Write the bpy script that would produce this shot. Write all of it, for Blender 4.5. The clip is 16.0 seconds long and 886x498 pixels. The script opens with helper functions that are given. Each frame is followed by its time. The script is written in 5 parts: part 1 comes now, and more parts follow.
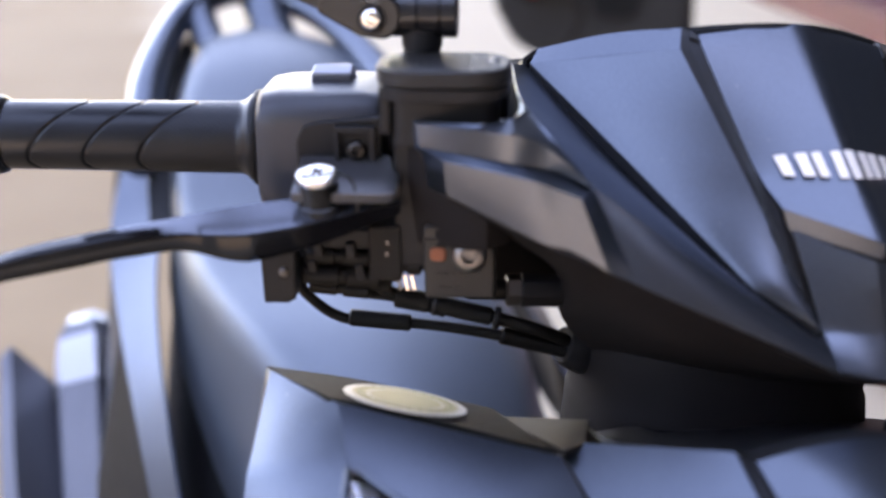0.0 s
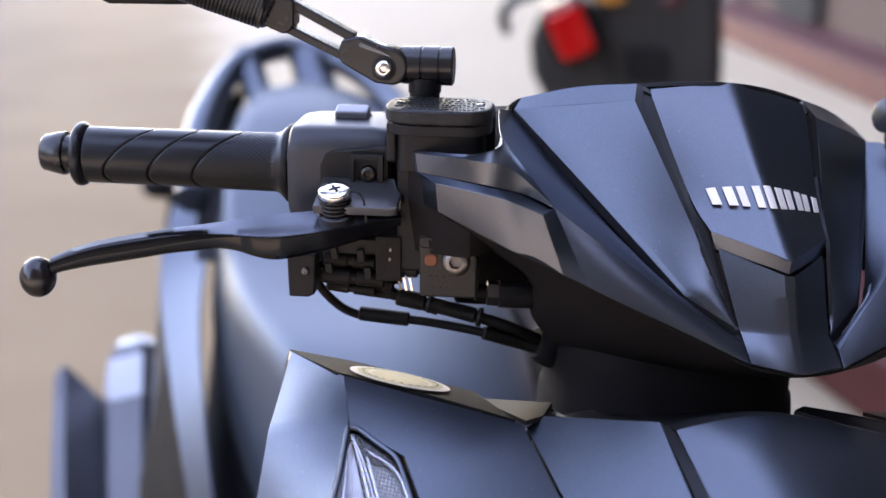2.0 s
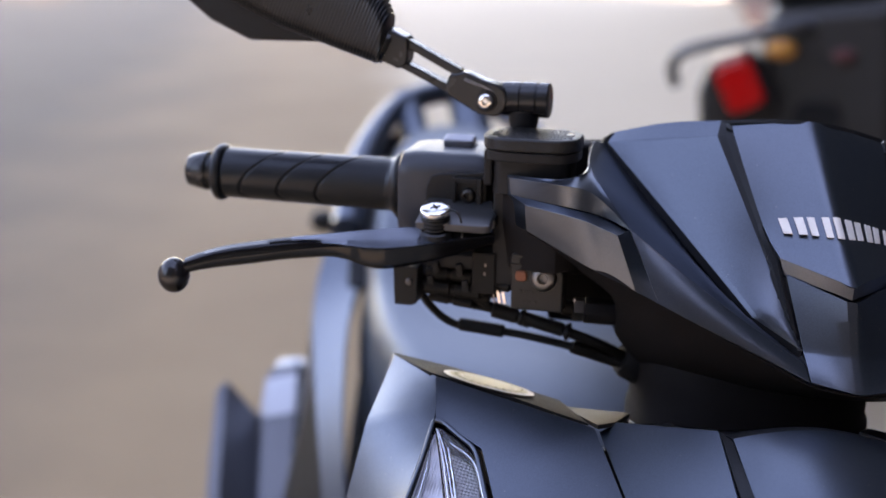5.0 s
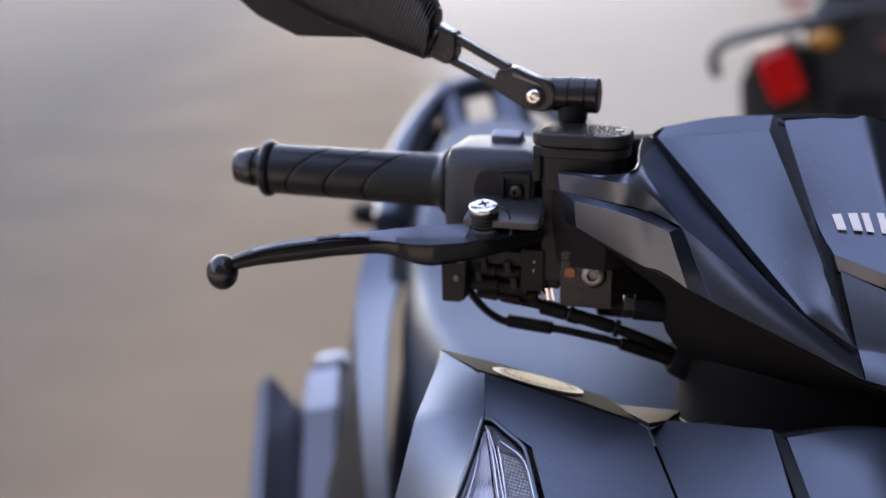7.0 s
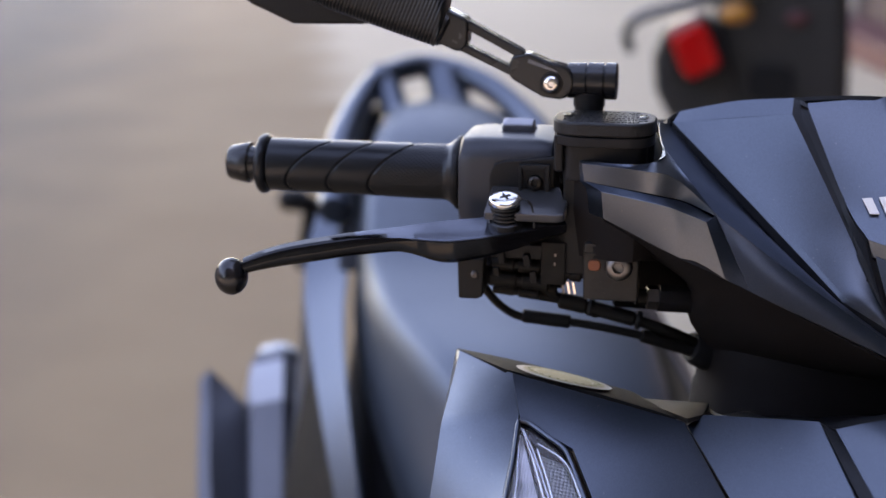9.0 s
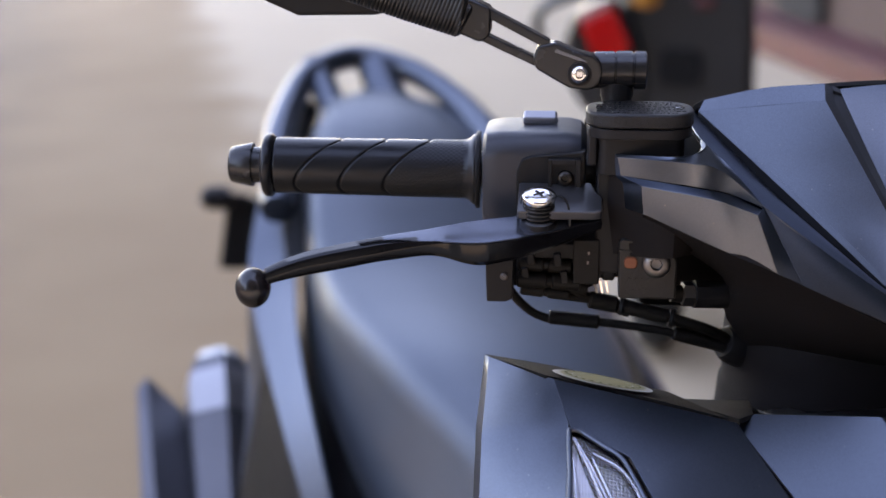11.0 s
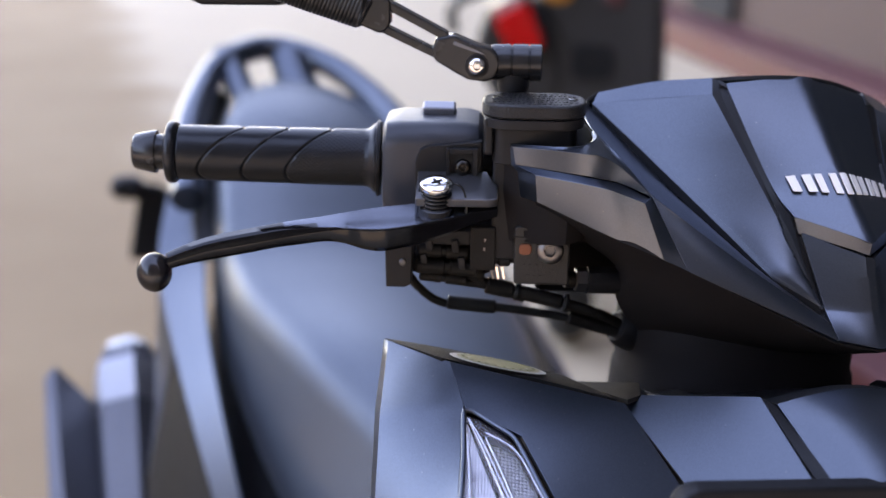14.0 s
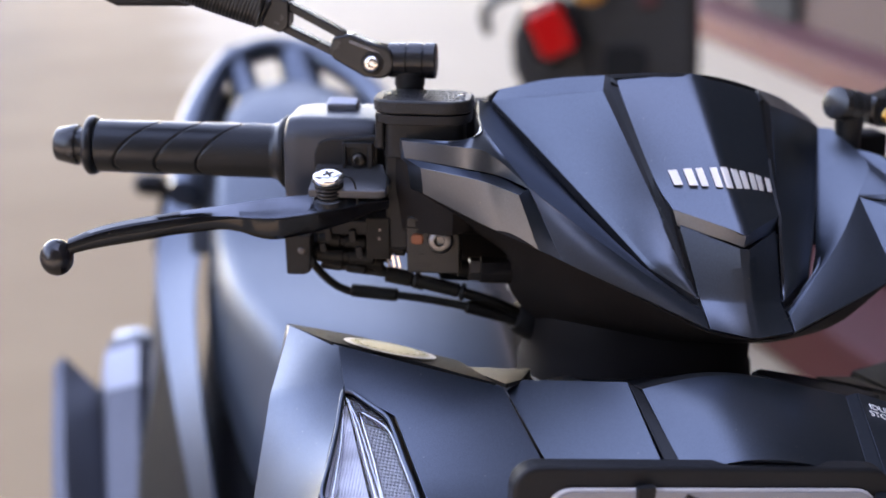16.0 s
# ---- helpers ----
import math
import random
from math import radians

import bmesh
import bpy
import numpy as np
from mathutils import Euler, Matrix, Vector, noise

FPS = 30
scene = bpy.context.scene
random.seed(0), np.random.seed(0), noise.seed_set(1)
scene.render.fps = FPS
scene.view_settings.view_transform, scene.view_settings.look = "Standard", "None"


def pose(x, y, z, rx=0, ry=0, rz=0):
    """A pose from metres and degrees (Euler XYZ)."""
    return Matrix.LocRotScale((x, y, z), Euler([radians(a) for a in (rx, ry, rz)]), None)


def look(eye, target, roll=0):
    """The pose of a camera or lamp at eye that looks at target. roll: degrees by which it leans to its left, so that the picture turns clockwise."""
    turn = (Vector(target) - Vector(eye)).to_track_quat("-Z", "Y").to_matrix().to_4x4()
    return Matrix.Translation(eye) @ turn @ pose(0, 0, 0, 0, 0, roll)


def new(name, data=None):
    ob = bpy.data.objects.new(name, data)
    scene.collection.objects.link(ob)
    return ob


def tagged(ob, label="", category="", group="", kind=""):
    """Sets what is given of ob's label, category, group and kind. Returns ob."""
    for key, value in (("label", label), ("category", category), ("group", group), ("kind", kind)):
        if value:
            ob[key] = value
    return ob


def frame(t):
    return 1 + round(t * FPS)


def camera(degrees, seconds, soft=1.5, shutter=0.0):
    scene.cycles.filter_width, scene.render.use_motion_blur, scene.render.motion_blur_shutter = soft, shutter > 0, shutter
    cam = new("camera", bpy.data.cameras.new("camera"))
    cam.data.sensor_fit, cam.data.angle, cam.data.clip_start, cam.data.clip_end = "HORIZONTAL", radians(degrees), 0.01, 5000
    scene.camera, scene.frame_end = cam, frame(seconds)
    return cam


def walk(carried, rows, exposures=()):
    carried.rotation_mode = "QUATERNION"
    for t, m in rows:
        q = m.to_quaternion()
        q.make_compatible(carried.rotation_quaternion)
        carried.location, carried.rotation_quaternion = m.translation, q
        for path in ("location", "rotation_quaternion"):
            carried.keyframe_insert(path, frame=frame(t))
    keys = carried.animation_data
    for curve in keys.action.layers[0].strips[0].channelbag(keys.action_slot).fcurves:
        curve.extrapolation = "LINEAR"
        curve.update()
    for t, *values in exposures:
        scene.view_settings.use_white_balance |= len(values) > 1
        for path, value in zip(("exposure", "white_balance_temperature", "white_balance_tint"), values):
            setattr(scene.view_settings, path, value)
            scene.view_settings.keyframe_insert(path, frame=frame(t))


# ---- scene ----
cam = camera(37.8, 16.0)
PATH = [
    (0, (0.093, 0.051, 1.244), (-0.052, 1.92, 0.548), -0.7),
    (0.5, (0.101, 0.022, 1.248), (-0.062, 1.899, 0.576), -0.6),
    (1, (0.108, -0.016, 1.253), (-0.077, 1.865, 0.599), 0.1),
    (1.5, (0.121, -0.053, 1.256), (-0.072, 1.836, 0.629), 0.5),
    (2, (0.131, -0.079, 1.261), (-0.083, 1.815, 0.657), 0.6),
    (2.5, (0.143, -0.097, 1.263), (-0.109, 1.791, 0.653), 0.7),
    (3, (0.153, -0.109, 1.259), (-0.153, 1.779, 0.676), 0.5),
    (3.5, (0.165, -0.113, 1.26), (-0.176, 1.769, 0.678), 0.6),
    (4, (0.179, -0.121, 1.259), (-0.192, 1.762, 0.698), 0.6),
    (4.5, (0.185, -0.132, 1.266), (-0.22, 1.752, 0.733), 0.7),
    (5, (0.195, -0.142, 1.262), (-0.302, 1.722, 0.732), 0.5),
    (5.2, (0.199, -0.14, 1.265), (-0.328, 1.713, 0.728), 0.1),
    (7.5, (0.177, -0.139, 1.264), (-0.374, 1.704, 0.716), -0.1),
    (8, (0.158, -0.13, 1.272), (-0.354, 1.716, 0.701), -0.6),
    (8.5, (0.123, -0.13, 1.266), (-0.307, 1.736, 0.69), 0.1),
    (9, (0.105, -0.125, 1.266), (-0.276, 1.752, 0.688), -0.3),
    (11.3, (0.002, -0.092, 1.26), (-0.157, 1.81, 0.663), 0.4),
    (11.5, (-0.008, -0.089, 1.255), (-0.137, 1.82, 0.673), 1.1),
    (12, (-0.021, -0.096, 1.253), (-0.087, 1.819, 0.679), 0.8),
    (12.5, (-0.026, -0.093, 1.26), (-0.043, 1.816, 0.664), 1.0),
    (13, (-0.019, -0.096, 1.251), (-0.06, 1.818, 0.673), 0.8),
    (13.5, (0.004, -0.105, 1.258), (-0.043, 1.803, 0.662), 0.7),
    (14, (0.03, -0.116, 1.264), (-0.045, 1.789, 0.659), 0.8),
    (14.5, (0.066, -0.125, 1.266), (-0.037, 1.774, 0.645), 0.3),
    (15, (0.089, -0.132, 1.266), (-0.04, 1.766, 0.65), 0.3),
    (15.5, (0.115, -0.14, 1.266), (-0.069, 1.756, 0.656), 0.2),
    (16, (0.138, -0.142, 1.268), (-0.053, 1.755, 0.665), 0.2),
]
# aperture of the lens, focused on the handlebar
cam.data.dof.use_dof = True
cam.data.dof.focus_distance = 0.70
cam.data.dof.aperture_fstop = 4.5
walk(cam, [(t, look(eye, target, roll)) for t, eye, target, roll in PATH], [(t, stops + 1.61, 11800, 32) for t, stops in ((0, 1.55), (1.0, 1.47), (2.5, 1.26), (3.5, 1.13), (5.0, 0.82), (7.5, 0.66), (8.5, 0.66), (9.2, 0.70), (11.5, 0.94), (12.5, 1.02), (13.5, 1.11), (14.5, 1.20), (16, 1.28))])

# ---- world, sun and exposure ----
SUN_UP, SUN_TURN = radians(35), radians(110)
world = bpy.data.worlds.new("sky")
scene.world = world
world.use_nodes = True
wn = world.node_tree.nodes
sky = wn.new("ShaderNodeTexSky")
sky.sky_type = "NISHITA"
sky.sun_disc = False
sky.sun_elevation, sky.sun_rotation = SUN_UP, SUN_TURN
sky.air_density, sky.dust_density, sky.ozone_density = 1.0, 0.4, 4.5
wn["Background"].inputs["Strength"].default_value = 0.30
world.node_tree.links.new(sky.outputs["Color"], wn["Background"].inputs["Color"])
sun = new("sun", bpy.data.lights.new("sun", "SUN"))
sun.data.energy, sun.data.angle, sun.data.color = 1.5, radians(1.0), (1.0, 0.91, 0.80)
sun.location = (0, 0, 8)
sun.rotation_euler = Vector((-math.sin(SUN_TURN) * math.cos(SUN_UP), -math.cos(SUN_TURN) * math.cos(SUN_UP), -math.sin(SUN_UP))).to_track_quat("-Z", "Y").to_euler()


# ---- materials ----
def material(name, colour, rough=0.5, metal=0.0, grain=0.0, grain_size=300.0, blotch=0.12, blotch_size=9.0, coat=0.0, wear=0.0, colour2=None, spec=0.5):
    """A surface with fine grain in its relief, and larger stains in colour and gloss."""
    m = bpy.data.materials.new(name)
    m.use_nodes = True
    n, ln = m.node_tree.nodes, m.node_tree.links
    p = n["Principled BSDF"]
    p.inputs["Metallic"].default_value = metal
    p.inputs["Coat Weight"].default_value = coat
    p.inputs["Specular IOR Level"].default_value = spec
    if max(colour) < 0.04:
        p.inputs["Specular Tint"].default_value = (0.78, 0.89, 1.0, 1)      # blue sky sheen put into the specular tint of black mouldings
    tc = n.new("ShaderNodeTexCoord")
    big = n.new("ShaderNodeTexNoise")
    big.inputs["Scale"].default_value, big.inputs["Detail"].default_value = blotch_size, 5
    ln.new(tc.outputs["Object"], big.inputs["Vector"])
    mix = n.new("ShaderNodeMix")
    mix.data_type = "RGBA"
    mix.inputs["A"].default_value = (*[c * (1 - blotch) for c in colour], 1)
    mix.inputs["B"].default_value = (*(colour2 or [min(1, c * (1 + blotch)) for c in colour]), 1)
    ln.new(big.outputs["Fac"], mix.inputs["Factor"])
    ln.new(mix.outputs["Result"], p.inputs["Base Color"])
    fine = n.new("ShaderNodeTexNoise")
    fine.inputs["Scale"].default_value, fine.inputs["Detail"].default_value = grain_size, 3
    ln.new(tc.outputs["Object"], fine.inputs["Vector"])
    rr = n.new("ShaderNodeMapRange")
    rr.inputs["To Min"].default_value, rr.inputs["To Max"].default_value = max(0.02, rough - 0.06 - wear), min(1, rough + 0.06 + wear)
    ln.new(big.outputs["Fac"], rr.inputs["Value"])
    ln.new(rr.outputs["Result"], p.inputs["Roughness"])
    if grain:
        b = n.new("ShaderNodeBump")
        b.inputs["Strength"].default_value, b.inputs["Distance"].default_value = grain, 0.0006
        ln.new(fine.outputs["Fac"], b.inputs["Height"])
        ln.new(b.outputs["Normal"], p.inputs["Normal"])
    return m


paint = material("matte_metallic_paint", (0.089, 0.114, 0.148), 0.31, 0.97, 0.08, 2400, 0.08, 14)
# fine dust and tiny chips on the paint
pn, pl = paint.node_tree.nodes, paint.node_tree.links
ptc, pvo, pth, pmx = pn.new("ShaderNodeTexCoord"), pn.new("ShaderNodeTexVoronoi"), pn.new("ShaderNodeMapRange"), pn.new("ShaderNodeMix")
pno, pmu = pn.new("ShaderNodeTexNoise"), pn.new("ShaderNodeMath")
pvo.inputs["Scale"].default_value = 110
pno.inputs["Scale"].default_value = 26
pth.inputs["From Min"].default_value, pth.inputs["From Max"].default_value = 0.055, 0.02
pmu.operation = "MULTIPLY"
pmx.data_type = "RGBA"
pmx.inputs["B"].default_value = (0.34, 0.33, 0.32, 1)
pl.new(ptc.outputs["Object"], pvo.inputs["Vector"])
pl.new(ptc.outputs["Object"], pno.inputs["Vector"])
pl.new(pvo.outputs["Distance"], pth.inputs["Value"])
pl.new(pth.outputs["Result"], pmu.inputs[0])
pl.new(pno.outputs["Fac"], pmu.inputs[1])
pl.new(pmu.outputs["Value"], pmx.inputs["Factor"])
pl.new(pn["Principled BSDF"].inputs["Base Color"].links[0].from_socket, pmx.inputs["A"])
# bright and dark metal flakes
pfl, pfr, pfm = pn.new("ShaderNodeTexVoronoi"), pn.new("ShaderNodeMapRange"), pn.new("ShaderNodeMix")
pfl.inputs["Scale"].default_value = 2600
pfr.inputs["To Min"].default_value, pfr.inputs["To Max"].default_value = 0.88, 1.12
pfm.data_type, pfm.blend_type = "RGBA", "MULTIPLY"
pfm.inputs["Factor"].default_value = 1.0
pl.new(ptc.outputs["Object"], pfl.inputs["Vector"])
pl.new(pfl.outputs["Color"], pfr.inputs["Value"])
pl.new(pmx.outputs["Result"], pfm.inputs["A"])
pl.new(pfr.outputs["Result"], pfm.inputs["B"])
pl.new(pfm.outputs["Result"], pn["Principled BSDF"].inputs["Base Color"])
plastic = material("black_moulded_plastic", (0.0094, 0.0096, 0.0110), 0.46, 0, 0.35, 1500, 0.3, 40, spec=0.25)
# duller than the moulded black, so shaded hollows and undersides stay dark
matte_black = material("matte_black_plastic", (0.0112, 0.0102, 0.0108), 0.66, 0, 0.3, 1500, 0.3, 40, spec=0.09)
apron_matte = material("matte_brown_black_plastic", (0.0085, 0.0078, 0.0074), 0.62, 0, 0.3, 1200, 0.3, 40, spec=0.08)
plastic_worn = material("dusty_black_plastic", (0.006, 0.0057, 0.0054), 0.55, 0, 0.4, 900, 0.6, 60, colour2=(0.0150, 0.0132, 0.0120), spec=0.22)
block_plastic = material("greyed_black_plastic", (0.013, 0.0125, 0.0125), 0.42, 0, 0.4, 900, 0.4, 60, spec=0.4)
satin = material("satin_black_alloy", (0.015, 0.015, 0.016), 0.26, 0.0, 0.12, 1200, 0.2, 50, spec=0.5)
# pale satin: the knuckle's flat, and the sheen painted on the lever's top
anodised = material("pale_satin_alloy", (0.115, 0.140, 0.182), 0.24, 0.8, 0.06, 1200, 0.15, 50)
grey_alloy = material("grey_cast_alloy", (0.1005, 0.1072, 0.1206), 0.30, 0.8, 0.10, 1200, 0.15, 50)
cap_black = material("pebbled_black_cap", (0.012, 0.012, 0.013), 0.42, 0, 1.0, 900, 0.3, 60, spec=0.35)
gloss = material("gloss_black_enamel", (0.005, 0.005, 0.006), 0.12, 0, 0.05, 600, 0.2, 50, spec=0.34)
ball_black = material("satin_black_enamel", (0.010, 0.008, 0.009), 0.26, 0, 0.08, 600, 0.2, 50, spec=0.6)
rubber = material("grip_rubber", (0.0062, 0.0070, 0.0095), 0.32, 0, 0.08, 1400, 0.25, 60, spec=0.42)
grey_case = material("dark_grey_switch_plastic", (0.0190, 0.0232, 0.0330), 0.40, 0, 0.3, 1600, 0.12, 40, spec=0.55)
wedge_gloss = material("glossy_dark_plastic", (0.016, 0.015, 0.0145), 0.5, 0, 0.1, 900, 0.3, 50, spec=0.06)
silver = material("silver_button", (0.2345, 0.2546, 0.3015), 0.35, 0.6, 0.1, 800)
chrome = material("zinc_plated_steel", (0.80, 0.80, 0.80), 0.16, 1.0, 0.08, 500, 0.1, 80)
dark_steel = material("blackened_steel", (0.045, 0.043, 0.043), 0.35, 1.0, 0.2, 700, 0.15, 90)
steel = material("dull_steel", (0.17, 0.172, 0.18), 0.38, 1.0, 0.2, 700, 0.15, 90)
brass = material("brass_screw", (0.75, 0.45, 0.15), 0.3, 1.0)
orange = material("orange_rubber_plug", (0.201, 0.057, 0.0268), 0.55, 0, 0.3, 900)
badge_white = material("white_decal", (0.68, 0.68, 0.672), 0.4)
sticker_white = material("sticker_paper", (0.50, 0.50, 0.47), 0.35)
sticker_gold = material("sticker_gold_print", (0.30, 0.27, 0.13), 0.35, 0.0, blotch=0.3, blotch_size=160)
sticker_green = material("sticker_green_print", (0.201, 0.2211, 0.1072), 0.4, blotch=0.3, blotch_size=160)
seat_vinyl = material("dark_seat_vinyl", (0.088, 0.118, 0.150), 0.38, 0.6, 0.2, 900, 0.15, 7, spec=0.7)
red_lens = material("red_lens", (0.64, 0.008, 0.008), 0.2, coat=0.2)
pink_glint = material("pale_pink_highlight", (0.3685, 0.2412, 0.2412), 0.25)
dark_red = material("dull_red_reflector", (0.10, 0.025, 0.03), 0.3)
carrier_grey = material("grey_enamelled_tube", (0.0804, 0.0871, 0.0972), 0.4, 0.3)
amber_lens = material("amber_lens", (0.5025, 0.201, 0.0402), 0.2)
tyre_rubber = material("tyre_rubber", (0.0147, 0.0141, 0.0134), 0.75, 0, 0.5, 300, 0.3, 20)
plate_white = material("white_plate", (0.54, 0.5325, 0.54), 0.4, blotch=0.05)
bare_metal = material("brushed_heat_shield", (0.315, 0.3375, 0.375), 0.36, 0.85, 0.2, 500, 0.2, 12)
muffler_grey = material("dull_grey_silencer", (0.112, 0.125, 0.150), 0.48, 0.7, 0.2, 500, 0.25, 12)
reflector = material("silvered_reflector", (0.85, 0.85, 0.87), 0.16, 1.0)
concrete = material("pale_concrete", (0.469, 0.3785, 0.2747), 0.85, 0, 0.5, 60, 0.10, 0.9)
border = concrete.copy()
border.name = "road_and_forecourt"
bn, bl = border.node_tree.nodes, border.node_tree.links
btc, bsep, bdot, bnoi = bn.new("ShaderNodeTexCoord"), bn.new("ShaderNodeVectorMath"), bn.new("ShaderNodeVectorMath"), bn.new("ShaderNodeTexNoise")
bsep.operation, bdot.operation = "SUBTRACT", "DOT_PRODUCT"
bsep.inputs[1].default_value = (-1.15, 4.6, 0)
bdot.inputs[1].default_value = (0.944, 0.33, 0)
bnoi.inputs["Scale"].default_value, bnoi.inputs["Detail"].default_value = 1.3, 7
badd, bmap, bmix, bsoil = bn.new("ShaderNodeMath"), bn.new("ShaderNodeMapRange"), bn.new("ShaderNodeMix"), bn.new("ShaderNodeMix")
bmix.data_type = bsoil.data_type = "RGBA"
bmap.interpolation_type = "SMOOTHSTEP"
bmap.inputs["From Min"].default_value, bmap.inputs["From Max"].default_value = 0.30, 0.85
bsoil.inputs["A"].default_value, bsoil.inputs["B"].default_value = (0.222, 0.130, 0.066, 1), (0.338, 0.228, 0.132, 1)
old = bn["Principled BSDF"].inputs["Base Color"].links[0].from_socket
bl.new(btc.outputs["Object"], bsep.inputs[0])
bl.new(bsep.outputs["Vector"], bdot.inputs[0])
bl.new(btc.outputs["Object"], bnoi.inputs["Vector"])
bl.new(bdot.outputs["Value"], badd.inputs[0])
bl.new(bnoi.outputs["Fac"], badd.inputs[1])
# mask of the unseen ground in front of the scooter
byx, bfor, bmax = bn.new("ShaderNodeSeparateXYZ"), bn.new("ShaderNodeMapRange"), bn.new("ShaderNodeMath")
bfor.inputs["From Min"].default_value, bfor.inputs["From Max"].default_value = -0.2, -1.2
bmax.operation = "MAXIMUM"
bl.new(btc.outputs["Object"], byx.inputs["Vector"])
bl.new(byx.outputs["Y"], bfor.inputs["Value"])
bl.new(badd.outputs["Value"], bmap.inputs["Value"])
bl.new(bmap.outputs["Result"], bmax.inputs[0])
bl.new(bfor.outputs["Result"], bmax.inputs[1])
bl.new(bnoi.outputs["Fac"], bsoil.inputs["Factor"])
# the dusty verge gives way to greyer asphalt farther into the road
bway, bgrey = bn.new("ShaderNodeMapRange"), bn.new("ShaderNodeMix")
bgrey.data_type = "RGBA"
bway.inputs["From Min"].default_value, bway.inputs["From Max"].default_value = -0.3, -1.6
bgrey.inputs["B"].default_value = (0.132, 0.099, 0.069, 1)
bl.new(badd.outputs["Value"], bway.inputs["Value"])
bl.new(bway.outputs["Result"], bgrey.inputs["Factor"])
bl.new(bsoil.outputs["Result"], bgrey.inputs["A"])
bl.new(bmax.outputs["Value"], bmix.inputs["Factor"])
# that unseen ground is made pale and warm as a reflector for front faces
bfr = bn.new("ShaderNodeMix")
bfr.data_type = "RGBA"
bfr.inputs["B"].default_value = (0.74, 0.60, 0.44, 1)
bl.new(bfor.outputs["Result"], bfr.inputs["Factor"])
bl.new(bmix.outputs["Result"], bfr.inputs["A"])
bl.new(bgrey.outputs["Result"], bmix.inputs["A"])
bl.new(old, bmix.inputs["B"])
bl.new(bfr.outputs["Result"], bn["Principled BSDF"].inputs["Base Color"])
red_paint = material("red_painted_step", (0.0938, 0.0107, 0.0127), 0.6, 0, 0.4, 90, 0.3, 3.0, colour2=(0.1273, 0.0201, 0.0214))
pink_top = material("worn_red_step_top", (0.1139, 0.0301, 0.0335), 0.6, 0, 0.4, 90, 0.2, 3.0)
wall_brown = material("brown_plaster", (0.082, 0.048, 0.042), 0.8, 0, 0.4, 80, 0.15, 1.6)
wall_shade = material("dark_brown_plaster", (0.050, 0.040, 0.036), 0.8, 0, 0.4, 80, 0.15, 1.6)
wall_pale_blue = material("pale_blue_grey_plaster", (0.2278, 0.2479, 0.2546), 0.8, 0, 0.4, 80, 0.15, 1.6)
wall_ochre = material("ochre_plaster", (0.3484, 0.2747, 0.201), 0.8, 0, 0.4, 80, 0.15, 1.6)
wall_dark = material("dark_plaster", (0.0147, 0.0127, 0.0121), 0.85, 0, 0.4, 80, 0.2, 1.2)
wall_pale = material("pale_pillar_plaster", (0.25, 0.22, 0.21), 0.8, 0, 0.4, 80, 0.15, 1.6)

lens_clear = bpy.data.materials.new("clear_lens")
lens_clear.use_nodes = True
lp = lens_clear.node_tree.nodes["Principled BSDF"]
lp.inputs["Base Color"].default_value = (0.93, 0.95, 1, 1)
lp.inputs["Transmission Weight"].default_value = 1.0
lp.inputs["Roughness"].default_value = 0.04
lp.inputs["IOR"].default_value = 1.3

mirror_glass = material("mirror_glass", (0.9, 0.9, 0.9), 0.03, 1.0, blotch=0.0)


def knurl(name, base, scale, strength, rough, stretch):
    """Rubber or plastic with a regular raised pattern."""
    m = material(name, base, rough, spec=0.32)
    n, ln = m.node_tree.nodes, m.node_tree.links
    tc, mp, vo, b = n.new("ShaderNodeTexCoord"), n.new("ShaderNodeMapping"), n.new("ShaderNodeTexVoronoi"), n.new("ShaderNodeBump")
    mp.inputs["Scale"].default_value = stretch
    vo.inputs["Scale"].default_value, vo.inputs["Randomness"].default_value = scale, 0.15
    b.inputs["Strength"].default_value, b.inputs["Distance"].default_value = strength, 0.0008
    b.invert = True
    ln.new(tc.outputs["Object"], mp.inputs["Vector"])
    ln.new(mp.outputs["Vector"], vo.inputs["Vector"])
    ln.new(vo.outputs["Distance"], b.inputs["Height"])
    ln.new(b.outputs["Normal"], n["Principled BSDF"].inputs["Normal"])
    return m


fluted = knurl("fluted_reflector", (0.60, 0.60, 0.62), 620, 1.0, 0.28, (1, 0.12, 0.12))
faceted = knurl("faceted_reflector", (0.30, 0.30, 0.30), 520, 1.0, 0.25, (1, 0.9, 0.9))
for mm in (fluted, faceted):
    mm.node_tree.nodes["Principled BSDF"].inputs["Metallic"].default_value = 0.6

# ---- frames of reference ----
BAR = Vector((0.238, 0.569, 0))                    # nose of the handlebar cover
BODY = Vector((0.227, 0.565, 0))                   # front of the body
U, V = Vector((0.945, 0.327, 0)), Vector((-0.327, 0.945, 0))
UR, VR = Vector((0.9026, 0.4305, 0)), Vector((-0.4305, 0.9026, 0))   # the body behind the steering
Z = Vector((0, 0, 1))


LEAN = 0.12                                        # the scooter leans on its side stand: drop per metre across


def bar(u, v, z):
    return BAR + U * u + V * v + Z * (z - LEAN * u)


def body(u, v, z):
    return BODY + UR * u + VR * v + Z * (z - LEAN * u * min(1, max(0, z / 0.3)))


def front(u, v, z):
    return BODY + U * u + V * v + Z * (z - LEAN * u)


def W(*p):
    return Vector(p)


def mirrored(p):
    d = (p - BODY).dot(U)
    return p - U * (2 * d) + Z * (2 * LEAN * d)


